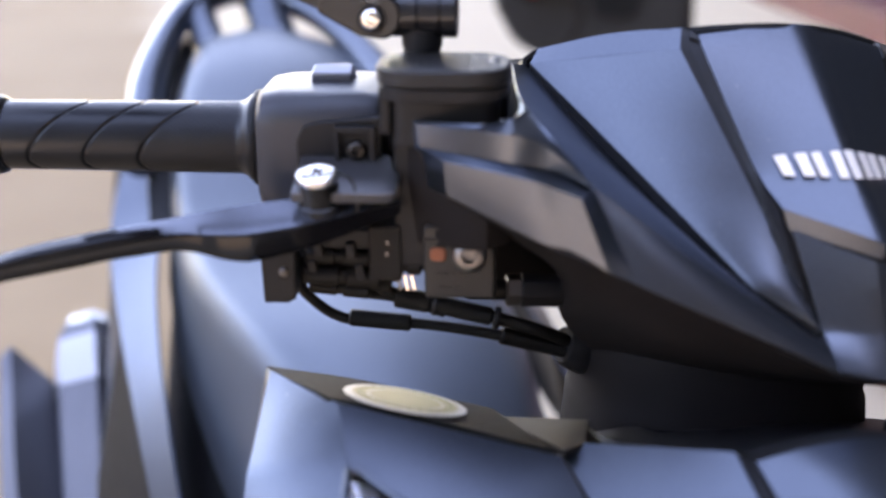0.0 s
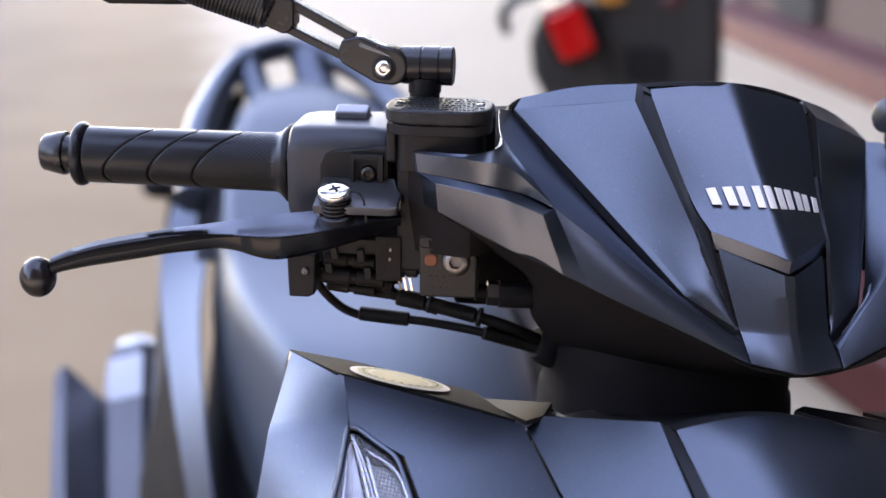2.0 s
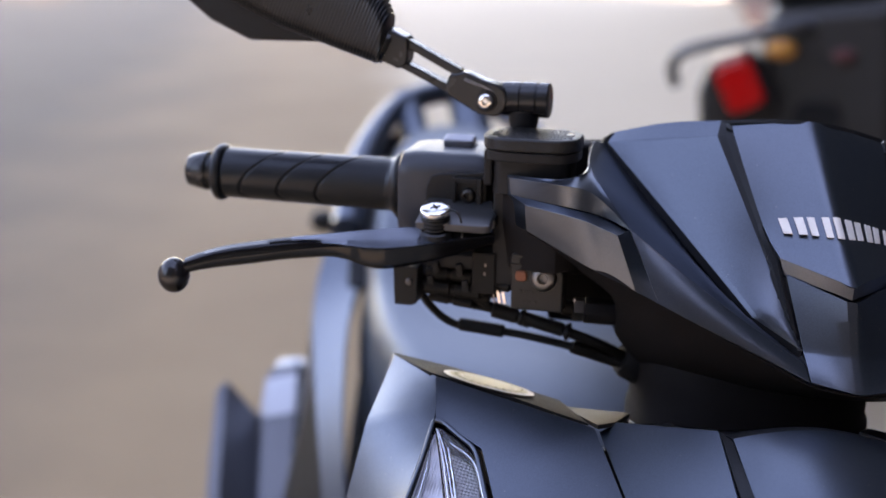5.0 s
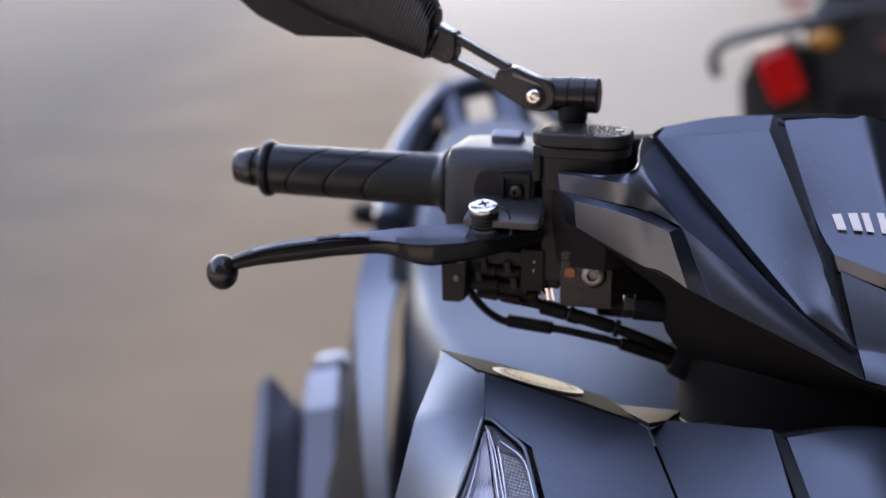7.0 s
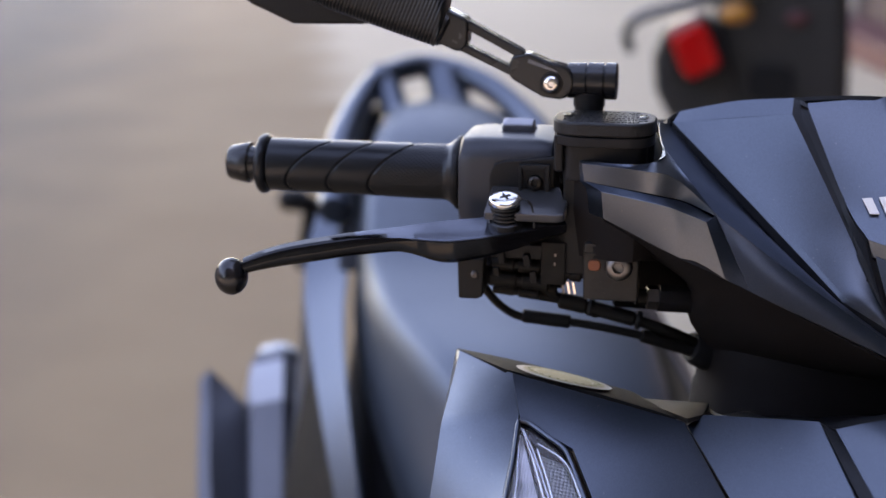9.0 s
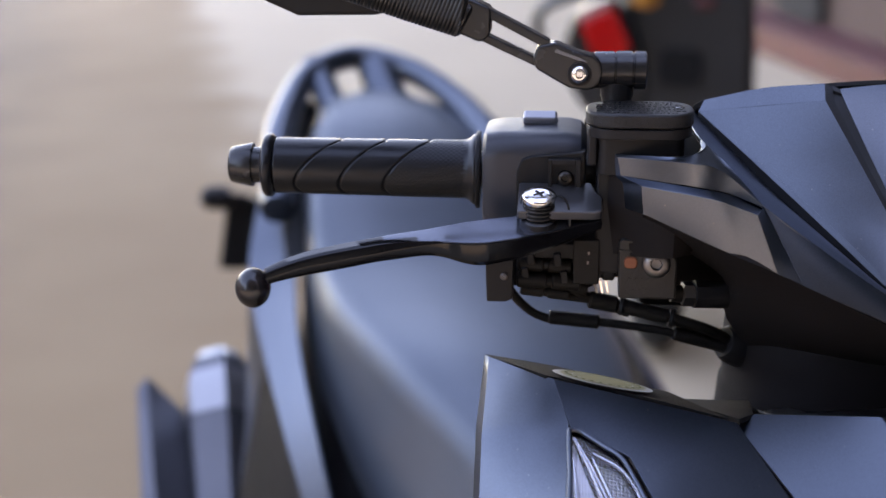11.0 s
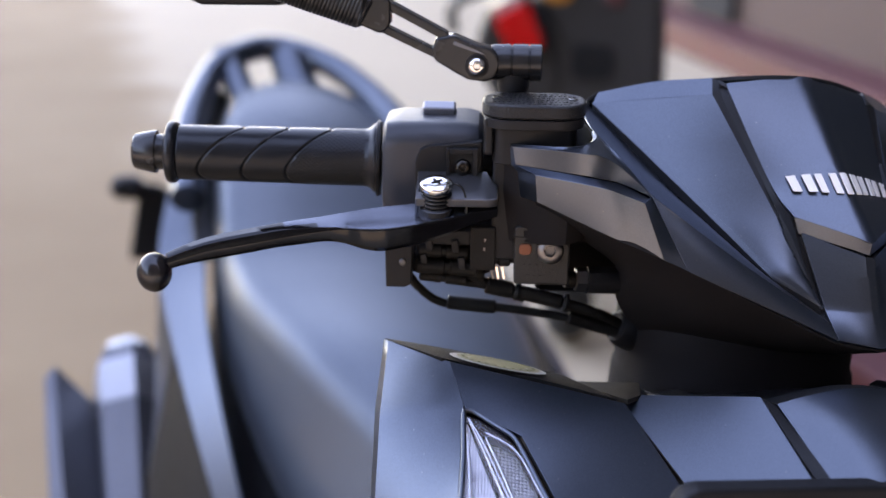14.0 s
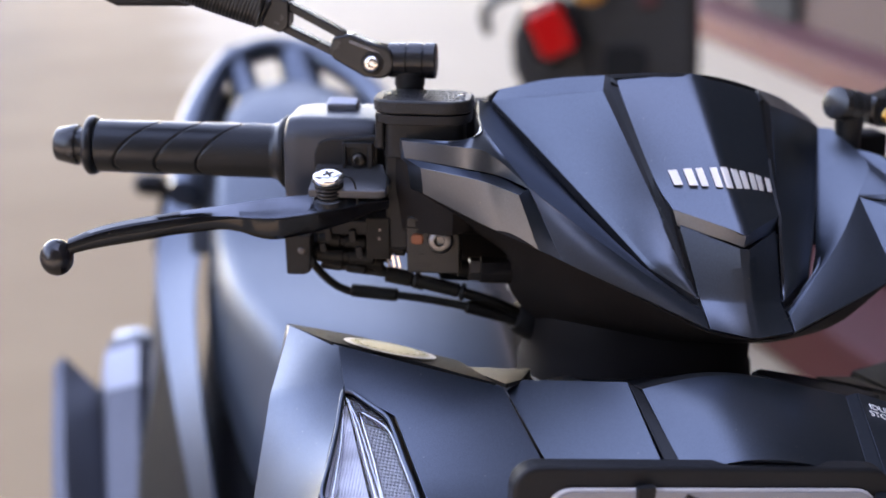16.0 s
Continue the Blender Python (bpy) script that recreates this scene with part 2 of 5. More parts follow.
# ---- building helpers ----
def finish(name, bm, mat, parent=None, label="", angle=38, bevel=0.0, seg=2, mats=()):
    """Links a bmesh as one mesh object under its thing; edges sharper than angle stay sharp."""
    bmesh.ops.remove_doubles(bm, verts=bm.verts, dist=0.00001)
    bmesh.ops.recalc_face_normals(bm, faces=bm.faces)
    for f in bm.faces:
        f.smooth = True
    for e in bm.edges:
        if len(e.link_faces) == 2 and e.calc_face_angle(0) > radians(angle):
            e.smooth = False
    me = bpy.data.meshes.new(name)
    bm.to_mesh(me)
    bm.free()
    for mm in (mat, *mats):
        me.materials.append(mm)
    ob = new(name, me)
    if bevel:
        md = ob.modifiers.new("rounded_edges", "BEVEL")
        md.width, md.segments, md.limit_method, md.angle_limit = bevel, seg, "ANGLE", radians(32)
        md.harden_normals = True
    if parent:
        ob.parent = parent
        ob.matrix_parent_inverse = Matrix.Translation(-parent.location)
    if label:
        ob["label"] = label
    return ob


part = finish


def thing(name, at, label, category, group="", kind=""):
    ob = new(name)
    ob.location = at
    ob.empty_display_size = 0.05
    return tagged(ob, label, category, group, kind)


def spline(pts, n, smooth=True):
    """n points along a curve through pts, evenly by length."""
    pts = [Vector(p) for p in pts]
    if len(pts) == 2 or not smooth:
        dense = []
        for a, b in zip(pts, pts[1:]):
            dense += [a.lerp(b, k / 24) for k in range(24)]
        dense.append(pts[-1])
    else:
        ext = [pts[0] * 2 - pts[1], *pts, pts[-1] * 2 - pts[-2]]
        dense = []
        for k in range(1, len(ext) - 2):
            p0, p1, p2, p3 = ext[k - 1:k + 3]
            for q in range(24):
                t = q / 24
                dense.append(0.5 * (2 * p1 + (p2 - p0) * t + (2 * p0 - 5 * p1 + 4 * p2 - p3) * t * t + (3 * p1 - p0 - 3 * p2 + p3) * t ** 3))
        dense.append(pts[-1])
    d = [0.0]
    for a, b in zip(dense, dense[1:]):
        d.append(d[-1] + (b - a).length)
    out, k = [], 0
    for q in range(n):
        want = d[-1] * q / (n - 1)
        while k < len(d) - 2 and d[k + 1] < want:
            k += 1
        span = d[k + 1] - d[k]
        out.append(dense[k].lerp(dense[k + 1], (want - d[k]) / span if span > 1e-9 else 0))
    return out


def corners(pts, n):
    """n points on a polyline that keeps its corners."""
    per = max(1, (n - 1) // (len(pts) - 1))
    out = []
    for a, b in zip(pts, pts[1:]):
        out += [Vector(a).lerp(Vector(b), k / per) for k in range(per)]
    return out + [Vector(pts[-1])]


def loft(rails, nu=24, nv=3, curve=True, across=False, bulge=0.0, out=None):
    """A grid of points over rails; across: smooth from rail to rail; bulge: crown in metres towards out."""
    lines = [spline(r, nu) if curve else corners(r, nu) for r in rails]
    cols = []
    for k in range(len(lines[0])):
        col = [ln[k] for ln in lines]
        if across and len(col) > 2:
            cols.append(spline(col, nv))
        else:
            cols.append(corners(col, (nv - 1) * (len(col) - 1) + 1))
    if bulge and out is not None:
        nU, nV = len(cols) - 1, len(cols[0]) - 1
        for a, col in enumerate(cols):
            for b in range(len(col)):
                col[b] = col[b] + out * (bulge * (1 - (2 * b / nV - 1) ** 2) * (1 - (2 * a / nU - 1) ** 4))
    return cols


def shell(cols, thick, out, bm=None):
    """A closed shell of even thickness under a grid of points; out tells its outer side."""
    bm = bm or bmesh.new()
    nU, nV = len(cols), len(cols[0])
    nrm = []
    for a in range(nU):
        row = []
        for b in range(nV):
            du = cols[min(a + 1, nU - 1)][b] - cols[max(a - 1, 0)][b]
            dv = cols[a][min(b + 1, nV - 1)] - cols[a][max(b - 1, 0)]
            n = du.cross(dv)
            if n.length < 1e-12:
                n = Vector(out)
            n.normalize()
            row.append(n if n.dot(out) > 0 else -n)
        nrm.append(row)
    top = [[bm.verts.new(cols[a][b]) for b in range(nV)] for a in range(nU)]
    low = [[bm.verts.new(cols[a][b] - nrm[a][b] * thick) for b in range(nV)] for a in range(nU)]

    def quad(*vs):
        if len({tuple(round(c, 6) for c in v.co) for v in vs}) >= 3:
            try:
                bm.faces.new(vs)
            except ValueError:
                pass
    for a in range(nU - 1):
        for b in range(nV - 1):
            quad(top[a][b], top[a + 1][b], top[a + 1][b + 1], top[a][b + 1])
            quad(low[a][b], low[a][b + 1], low[a + 1][b + 1], low[a + 1][b])
        quad(top[a][0], low[a][0], low[a + 1][0], top[a + 1][0])
        quad(top[a][-1], top[a + 1][-1], low[a + 1][-1], low[a][-1])
    for b in range(nV - 1):
        quad(top[0][b], top[0][b + 1], low[0][b + 1], low[0][b])
        quad(top[-1][b], low[-1][b], low[-1][b + 1], top[-1][b + 1])
    return bm


def solid(outline, depth, bm=None):
    """A prism: a flat outline pushed along the vector depth."""
    bm = bm or bmesh.new()
    a = [bm.verts.new(p) for p in outline]
    b = [bm.verts.new(Vector(p) + depth) for p in outline]
    bm.faces.new(a)
    bm.faces.new(b[::-1])
    for k in range(len(a)):
        j = (k + 1) % len(a)
        bm.faces.new((a[k], b[k], b[j], a[j]))
    return bm


def box(c, size, x=(1, 0, 0), y=(0, 1, 0), bm=None):
    """A block about c with its own axes."""
    c, x, y = Vector(c), Vector(x).normalized(), Vector(y).normalized()
    z = x.cross(y)
    p = [c + x * (size[0] / 2 * i) + y * (size[1] / 2 * j) - z * (size[2] / 2) for i, j in ((-1, -1), (1, -1), (1, 1), (-1, 1))]
    return solid(p, z * size[2], bm)


def lathe(a, b, profile, n=32, bm=None, radius=None, turn=0.0):
    """A turned solid on the axis a to b; profile: (metres from a, radius)."""
    bm = bm or bmesh.new()
    a, ax = Vector(a), (Vector(b) - Vector(a)).normalized()
    side = ax.cross(Z if abs(ax.z) < 0.9 else Vector((1, 0, 0))).normalized()
    up = side.cross(ax)
    rings = []
    for s, r in profile:
        ring = []
        for k in range(n):
            th = 2 * math.pi * k / n + turn
            rr = radius(s, th, r) if radius else r
            ring.append(bm.verts.new(a + ax * s + (side * math.cos(th) + up * math.sin(th)) * rr))
        rings.append(ring)
    for r0, r1 in zip(rings, rings[1:]):
        for k in range(n):
            bm.faces.new((r0[k], r0[(k + 1) % n], r1[(k + 1) % n], r1[k]))
    bm.faces.new(rings[0][::-1])
    bm.faces.new(rings[-1])
    return bm


def tube(pts, radii, n=12, steps=40, bm=None, flat=1.0, up=None):
    """A rounded bar along a curve; radii are spread along it; flat squeezes it crosswise."""
    bm = bm or bmesh.new()
    line = spline(pts, steps)
    rings = []
    ref = Vector(up) if up else Z
    for k, p in enumerate(line):
        d = (line[min(k + 1, steps - 1)] - line[max(k - 1, 0)]).normalized()
        sx = d.cross(ref)
        if sx.length < 0.05:
            sx = d.cross(Vector((1, 0, 0)))
        sx.normalize()
        sy = sx.cross(d)
        f = k / (steps - 1) * (len(radii) - 1)
        i = min(int(f), len(radii) - 2)
        r = radii[i] + (radii[i + 1] - radii[i]) * (f - i)
        rings.append([bm.verts.new(p + sx * (r * flat * math.cos(2 * math.pi * q / n)) + sy * (r * math.sin(2 * math.pi * q / n))) for q in range(n)])
    for r0, r1 in zip(rings, rings[1:]):
        for q in range(n):
            bm.faces.new((r0[q], r0[(q + 1) % n], r1[(q + 1) % n], r1[q]))
    bm.faces.new(rings[0][::-1])
    bm.faces.new(rings[-1])
    return bm


def ball(c, r, bm=None, squash=(1, 1, 1)):
    bm = bm or bmesh.new()
    got = bmesh.ops.create_uvsphere(bm, u_segments=28, v_segments=18, radius=r)
    for v in got["verts"]:
        v.co = Vector(c) + Vector((v.co.x * squash[0], v.co.y * squash[1], v.co.z * squash[2]))
    return bm


def rounded(w, h, r, n=6):
    """A flat rounded rectangle about 0, 0."""
    pts = []
    for cx, cy, a0 in ((w / 2 - r, h / 2 - r, 0), (-w / 2 + r, h / 2 - r, 90), (-w / 2 + r, -h / 2 + r, 180), (w / 2 - r, -h / 2 + r, 270)):
        for k in range(n + 1):
            a = radians(a0 + 90 * k / n)
            pts.append((cx + r * math.cos(a), cy + r * math.sin(a)))
    return pts


def socket_screw(name, c, axis, r, h, mat, parent, label=""):
    """A button-head screw with a hexagonal socket."""
    c, axis = Vector(c), Vector(axis).normalized()
    bm = lathe(c, c + axis, [(0, r), (h * 0.45, r), (h * 0.8, r * 0.86), (h, r * 0.55), (h, r * 0.42)], 32)
    bmesh.ops.delete(bm, geom=[f for f in bm.faces if len(f.verts) == 32 and f.calc_center_median().dot(axis) > (c + axis * h * 0.9).dot(axis)], context="FACES_ONLY")
    side = axis.cross(Z if abs(axis.z) < 0.9 else Vector((1, 0, 0))).normalized()
    up = side.cross(axis)
    hexa = [[bm.verts.new(c + axis * d + (side * math.cos(k * math.pi / 3) + up * math.sin(k * math.pi / 3)) * r * 0.42) for k in range(6)] for d in (h, h * 0.3)]
    for k in range(6):
        bm.faces.new((hexa[0][k], hexa[0][(k + 1) % 6], hexa[1][(k + 1) % 6], hexa[1][k]))
    bm.faces.new(hexa[1])
    return part(name, bm, mat, parent, label)


# ---- the setting ----
def structure(name, bm, mat, label, category, bevel=0.0, parent=None):
    ob = finish(name, bm, mat, parent, bevel=bevel)
    return tagged(ob, label, category, "", "structure")


def ground_sheet():
    bm = bmesh.new()
    bm.faces.new([bm.verts.new(p) for p in ((-400, -400, 0), (400, -400, 0), (400, 900, 0), (-400, 900, 0))])
    return bm


structure("ground", ground_sheet(), border, "dusty grey-beige road turning into a pale concrete forecourt", "road")

PLINTH_A, PLINTH_D = Vector((1.0, 8.7, 0)), Vector((0.243, -0.97, 0))     # foot of the red plinth, running towards the street
PLINTH_N = Vector((0.97, 0.243, 0))


def plinth(s, back, z):
    return PLINTH_A + PLINTH_D * s + PLINTH_N * back + Z * z


bm = solid([plinth(-5.5, 0, 0), plinth(9.5, 0, 0), plinth(9.5, 0.35, 0), plinth(-5.5, 0.35, 0)], Z * 0.15)
structure("plinth", bm, red_paint, "dark red painted plinth along the building foot", "plinth", 0.012)
bm = solid([plinth(-5.5, -0.02, 0.154), plinth(9.5, -0.02, 0.154), plinth(9.5, 0.36, 0.154), plinth(-5.5, 0.36, 0.154)], Z * 0.03)
structure("trim", bm, pink_top, "faded pink top slab of the red plinth", "plinth top", 0.008)
bm = solid([plinth(-8.0, 0.355, 0), plinth(4.398, 0.355, 0), plinth(4.398, 0.6, 0), plinth(-8.0, 0.6, 0)], Z * 2.2)
structure("wall_east", bm, wall_brown, "brown plastered wall of a building on a red plinth", "wall")
# unseen near-black stretch of wall, added for dark reflections in the panels
bm = solid([plinth(4.4, 0.355, 0), plinth(12.0, 0.355, 0), plinth(12.0, 0.6, 0), plinth(4.4, 0.6, 0)], Z * 2.2)
structure("wall_east_dark", bm, wall_dark, "unseen near-black stretch of the wall, added for dark reflections", "wall")
for s0, s1, tone, lab in ((-1.3, -0.7, wall_pale, "pale plastered pillar on the building front"), (3.3, 3.75, wall_pale, "pale plastered pillar on the building front"), (0.1, 0.75, wall_dark, "dark recessed doorway panel in the building front")):
    bm = solid([plinth(s0, 0.29, 0.190), plinth(s1, 0.29, 0.190), plinth(s1, 0.354, 0.190), plinth(s0, 0.354, 0.190)], Z * 2.0)
    structure("pillar" if tone is wall_pale else "door_panel", bm, tone, lab, "pillar" if tone is wall_pale else "panel", 0.01)

# unseen storeys, added to block the sun and darken the right-hand reflections
for name, s0, s1, tall, lab in (("wall_upper", -1.0, 12.0, 9.0, "unseen upper storeys, near black to darken reflections and block the sun"), ("wall_upper_low", -8.0, -1.002, 4.6, "unseen low upper storey, added to shade the far ground")):
    bm = solid([plinth(s0, 0.30, 2.2), plinth(s1, 0.30, 2.2), plinth(s1, 0.7, 2.2), plinth(s0, 0.7, 2.2)], Z * tall)
    structure(name, bm, wall_dark, lab, "wall")

# steps of the building, red risers with paler treads
STEP_A, STEP_D = Vector((0.52, 3.40, 0)), Vector((0.36, -0.93, 0))
STEP_N = Vector((0.93, 0.36, 0))
for k in range(3):
    b0 = 0.30 * k
    q = [STEP_A + STEP_N * b0, STEP_A + STEP_D * 1.5 + STEP_N * b0, STEP_A + STEP_D * 1.5 + STEP_N * 1.25, STEP_A + STEP_N * 1.25]
    riser = solid([p + Z * (0.006 + 0.17 * k) for p in q], Z * 0.145)
    st = structure("step", riser, red_paint, "dark red painted concrete step", "step", 0.008)
    tread = solid([p + Z * (0.152 + 0.17 * k) - STEP_N * 0.012 for p in q], Z * 0.024)
    finish("tread", tread, pink_top, st, "worn pink tread", bevel=0.006)

# unseen walls added across the street, behind and beside the camera to shape reflections
bm = solid([W(-8.4, -9, 0), W(-8.0, -9, 0), W(-8.0, 7, 0), W(-8.4, 7, 0)], Z * 3.5)
structure("wall_west", bm, wall_pale_blue, "unseen pale blue-grey wall across the road, added for reflections", "wall")
bm = solid([W(-9, -9, 0), W(14, -9, 0), W(14, -9.4, 0), W(-9, -9.4, 0)], Z * 1.9)
structure("wall_south", bm, wall_ochre, "unseen ochre wall behind the camera, added for warm reflections", "wall")
bm = solid([W(4.8, -8.9, 0), W(5.2, -8.9, 0), W(5.2, -5.2, 0), W(4.8, -5.2, 0)], Z * 3.3)
structure("wall_side", bm, wall_dark, "unseen dark wall beside the camera, added to shape the light", "wall")
bm = solid([W(-6.0, -9.45, 0), W(12.0, -9.45, 0), W(12.0, -9.9, 0), W(-6.0, -9.9, 0)], Z * 18.0)
structure("wall_tower", bm, wall_shade, "unseen tall dark wall behind the camera, added to block sky reflections", "wall")

bm = solid([W(12.02, -9.45, 0), W(25.0, -9.45, 0), W(25.0, -9.9, 0), W(12.02, -9.9, 0)], Z * 9.0)
structure("wall_tower_low", bm, wall_shade, "unseen lower dark wall, added to close a bright gap of sky", "wall")

# ---- the scooter ----
scooter = thing("motor_scooter", (0.0, 0.9, 0), "matte gunmetal motor scooter with black controls, parked on the road", "scooter")


def sheet(name, rails, mat, out, label="", thick=0.0025, nu=24, nv=4, curve=True, across=False, bulge=0.0, bevel=0.0002, parent=None):
    cols = loft(rails, nu, nv, curve, across, bulge, Vector(out).normalized())
    return part(name, shell(cols, thick, Vector(out)), mat, parent or scooter, label, 40, bevel)


# -- handlebar cover, both sides alike --


def cover_side(s):
    def c(u, v, z):
        return bar(s * u, v, z - LEAN * u)
    out = U * s * 0.5 - V + Z * 0.9
    # raised side panel with its rim and its chamfered lower edge
    a0, a1 = c(0.107, 0.137, 1.1185), c(0.113, 0.131, 1.113)
    r1, r2 = c(0.0505, 0.101, 1.1315), c(0.0555, 0.090, 1.124)
    k, nl = c(0.0500, 0.0165, 1.0345), c(0.0265, 0.000, 1.0205)
    on = out.normalized()
    rise = U * -s * 0.0040 + on * 0.0022
    line = [a1, a1.lerp(k, 0.25) + out * 0.0009, a1.lerp(k, 0.5) + out * 0.0012, a1.lerp(k, 0.75) + out * 0.0009, k, k.lerp(nl, 0.5), nl]
    crease = [p + rise * f for p, f in zip(line, (0.05, 0.55, 0.95, 1.0, 0.75, 0.45, 0.1))]
    inner = [r2.lerp(nl, f) + out * g for f, g in ((0, 0), (0.2, 0.0006), (0.42, 0.0008), (0.64, 0.0007), (0.82, 0.0004), (0.92, 0.0002))] + [nl + U * s * 0.0003 + V * 0.0004]
    cols = loft([crease, inner], 37, 7, False, bulge=0.0012, out=on)
    bm = shell(cols, 0.003, out)
    cols = loft([[a0, a0.lerp(r1, 0.5) + Z * 0.0022, r1], [a1, a1.lerp(r2, 0.5) + Z * 0.0002, r2]], 17, 4)
    shell(cols, 0.003, Z - V * 0.4, bm)
    panel = part("side_panel", bm, paint, scooter, bevel=0.0006)
    low = U * s * 0.0012 - Z * 0.0050
    part("panel_chamfer", shell(loft([crease, line], 37, 4, False), 0.0015, U * s * 0.8 - V), paint, panel, "satin chamfer along the panel edge", bevel=0.0004)
    part("panel_gap", shell(loft([line, [p + low for p in line]], 37, 3, False), 0.0015, U * s - V), plastic, panel)
    # step down from the side panel to the centre panel, its shade in black plastic
    high = [r1, r2, r2.lerp(nl, 0.5) + out * 0.0006, r2.lerp(nl, 0.75), nl]
    low_line = [c(0.0455, 0.0915, 1.1290), c(0.046, 0.0845, 1.1220), c(0.0378, 0.0465, 1.0790), c(0.0335, 0.0270, 1.0645), c(0.0268, 0.0012, 1.0195)]
    between = [a.lerp(b, 0.5) - on * 0.0006 for a, b in zip(high, low_line)]
    part("panel_step", shell(loft([high, between], 25, 3, False), 0.002, -U * s - V), plastic, panel)
    part("panel_step_foot", shell(loft([between, low_line], 25, 3, False), 0.002, -U * s - V), plastic, panel)
    # wing: upper slope below the side panel
    A = [c(0.1145, 0.1335, 1.1120), c(0.0850, 0.0752, 1.0712), c(0.0530, 0.0162, 1.0308), c(0.0275, -0.0015, 1.0165)]
    M = [c(0.1225, 0.1290, 1.1140), c(0.1285, 0.106, 1.1115), c(0.1335, 0.080, 1.1085), c(0.131, 0.052, 1.1010), c(0.1185, 0.0335, 1.0825), c(0.075, 0.0105, 1.0485), c(0.0270, -0.0090, 1.0150)]
    if s > 0:
        M[1:6] = [c(0.1230, 0.112, 1.1105), c(0.1236, 0.0985, 1.1066), c(0.1212, 0.0781, 1.0997), c(0.1047, 0.0591, 1.0831), c(0.0773, 0.0311, 1.0573)]
    MID = [c(0.1185, 0.1310, 1.1130), c(0.110, 0.078, 1.0915), c(0.082, 0.040, 1.0630), c(0.054, 0.011, 1.0360), c(0.0272, -0.005, 1.0160)]
    if s > 0:
        MID = [A[0].lerp(M[0], 0.5), c(0.1020, 0.078, 1.0850), c(0.0700, 0.031, 1.0510), c(0.0272, -0.005, 1.0160)]
    sheet("wing_slope", [A, MID, M], paint, out, thick=0.0008, nu=36, nv=9, across=True)
    # black wall of the hollow behind the wing
    hole = [c(0.100, 0.150, 1.1110), A[0], M[0], M[1], M[2], c(0.1375, 0.066, 1.1080), c(0.146, 0.0585, 1.1065), c(0.160, 0.058, 1.1055), c(0.183, 0.086, 1.1025)]
    sheet("hollow_wall", [[p - Z * 0.0016 + U * (s * 0.0008) for p in hole], [p - Z * 0.058 + V * 0.006 for p in hole]], matte_black, -V, thick=0.0006, nu=24, nv=4)
    # lower face of the wing towards the nose
    B = [c(0.1052, 0.0098, 1.0452), c(0.069, -0.0035, 1.0285), c(0.0265, -0.0167, 1.0080)]
    sheet("wing_lower_face", [M[4:], B], paint, -V + U * s * 0.3, nu=28, nv=6, bulge=0.0016)
    # ribs and faces of the outer wing
    w1, w2, w3, w3b = c(0.181, 0.081, 1.1015), c(0.1795, 0.0795, 1.0915), c(0.1735, 0.0645, 1.0890), c(0.172, 0.0640, 1.0735)
    top = [w1, c(0.155, 0.0475, 1.1040), c(0.1375, 0.0455, 1.0995), M[4]]
    if s > 0:
        top[1:3] = [p - Z * 0.006 for p in top[1:3]]
    sheet("wing_top_face", [top, [w2, c(0.1510, 0.0462, 1.0915), c(0.1335, 0.0430, 1.0875), M[4] + c(0.0002, -0.0004, -0.0010) - c(0, 0, 0)]], paint, -V + Z * 0.2, nu=28, nv=4)
    back = [c(0.183, 0.086, 1.1025), c(0.160, 0.058, 1.1055), c(0.146, 0.0585, 1.1065), c(0.1375, 0.066, 1.1080), M[2], M[3], M[4]]
    sheet("wing_crown", [back, top], paint, Z - V * 0.3, thick=0.0008, nu=40, nv=5)
    edge = [w2, c(0.1510, 0.0462, 1.0910), c(0.1335, 0.0430, 1.0870), M[4] + c(0, -0.0010, -0.0025) - c(0, 0, 0)]
    rib = [w3, c(0.148, 0.0345, 1.0880), c(0.1375, 0.0278, 1.0850), c(0.1275, 0.0215, 1.0815)]
    sheet("wing_ledge", [edge, rib], paint, Z - V * 0.4, nu=28, nv=4)
    sheet("wing_front_face", [rib, [w3b, c(0.145, 0.033, 1.0625), c(0.131, 0.0240, 1.0567), c(0.1175, 0.0150, 1.0510)]], paint, -V, nu=25, nv=6, bulge=0.0006)
    sheet("wing_rib", [[c(0.1275, 0.0215, 1.0815), c(0.1175, 0.0150, 1.0510)], [M[4] + c(-0.0002, -0.0003, -0.0010) - c(0, 0, 0), c(0.1052, 0.0098, 1.0452)]], paint, U * (-s * 0.5) - V, thick=0.0008, nu=10, nv=4)
    # inner end of the wing
    sheet("wing_end", [[w1, w2, w3, w3b], [c(0.186, 0.094, 1.098), c(0.186, 0.094, 1.092), c(0.182, 0.094, 1.086), c(0.180, 0.094, 1.072)]], paint, U * s, nu=13, nv=3, curve=False)
    # black underside
    b2 = [w3b, c(0.145, 0.033, 1.0620), c(0.1175, 0.0150, 1.0510), c(0.069, -0.0030, 1.0272), c(0.0275, -0.0145, 1.0058), c(0.0, -0.0190, 0.9995)]
    i1 = [c(0.169, 0.074, 1.0690), c(0.140, 0.055, 1.0520), c(0.114, 0.042, 1.0330), c(0.085, 0.032, 1.0060), c(0.040, 0.024, 0.9890), c(0.0, 0.018, 0.984)]
    i2 = [c(0.165, 0.085, 1.0660), c(0.138, 0.080, 1.0450), c(0.1165, 0.0760, 1.0270), c(0.1150, 0.0770, 1.0060), c(0.090, 0.082, 0.9800), c(0.045, 0.078, 0.972), c(0.0, 0.075, 0.968)]
    sheet("underside", [b2, i1, i2], matte_black, -Z - V * 0.6, nu=33, nv=9, across=True)


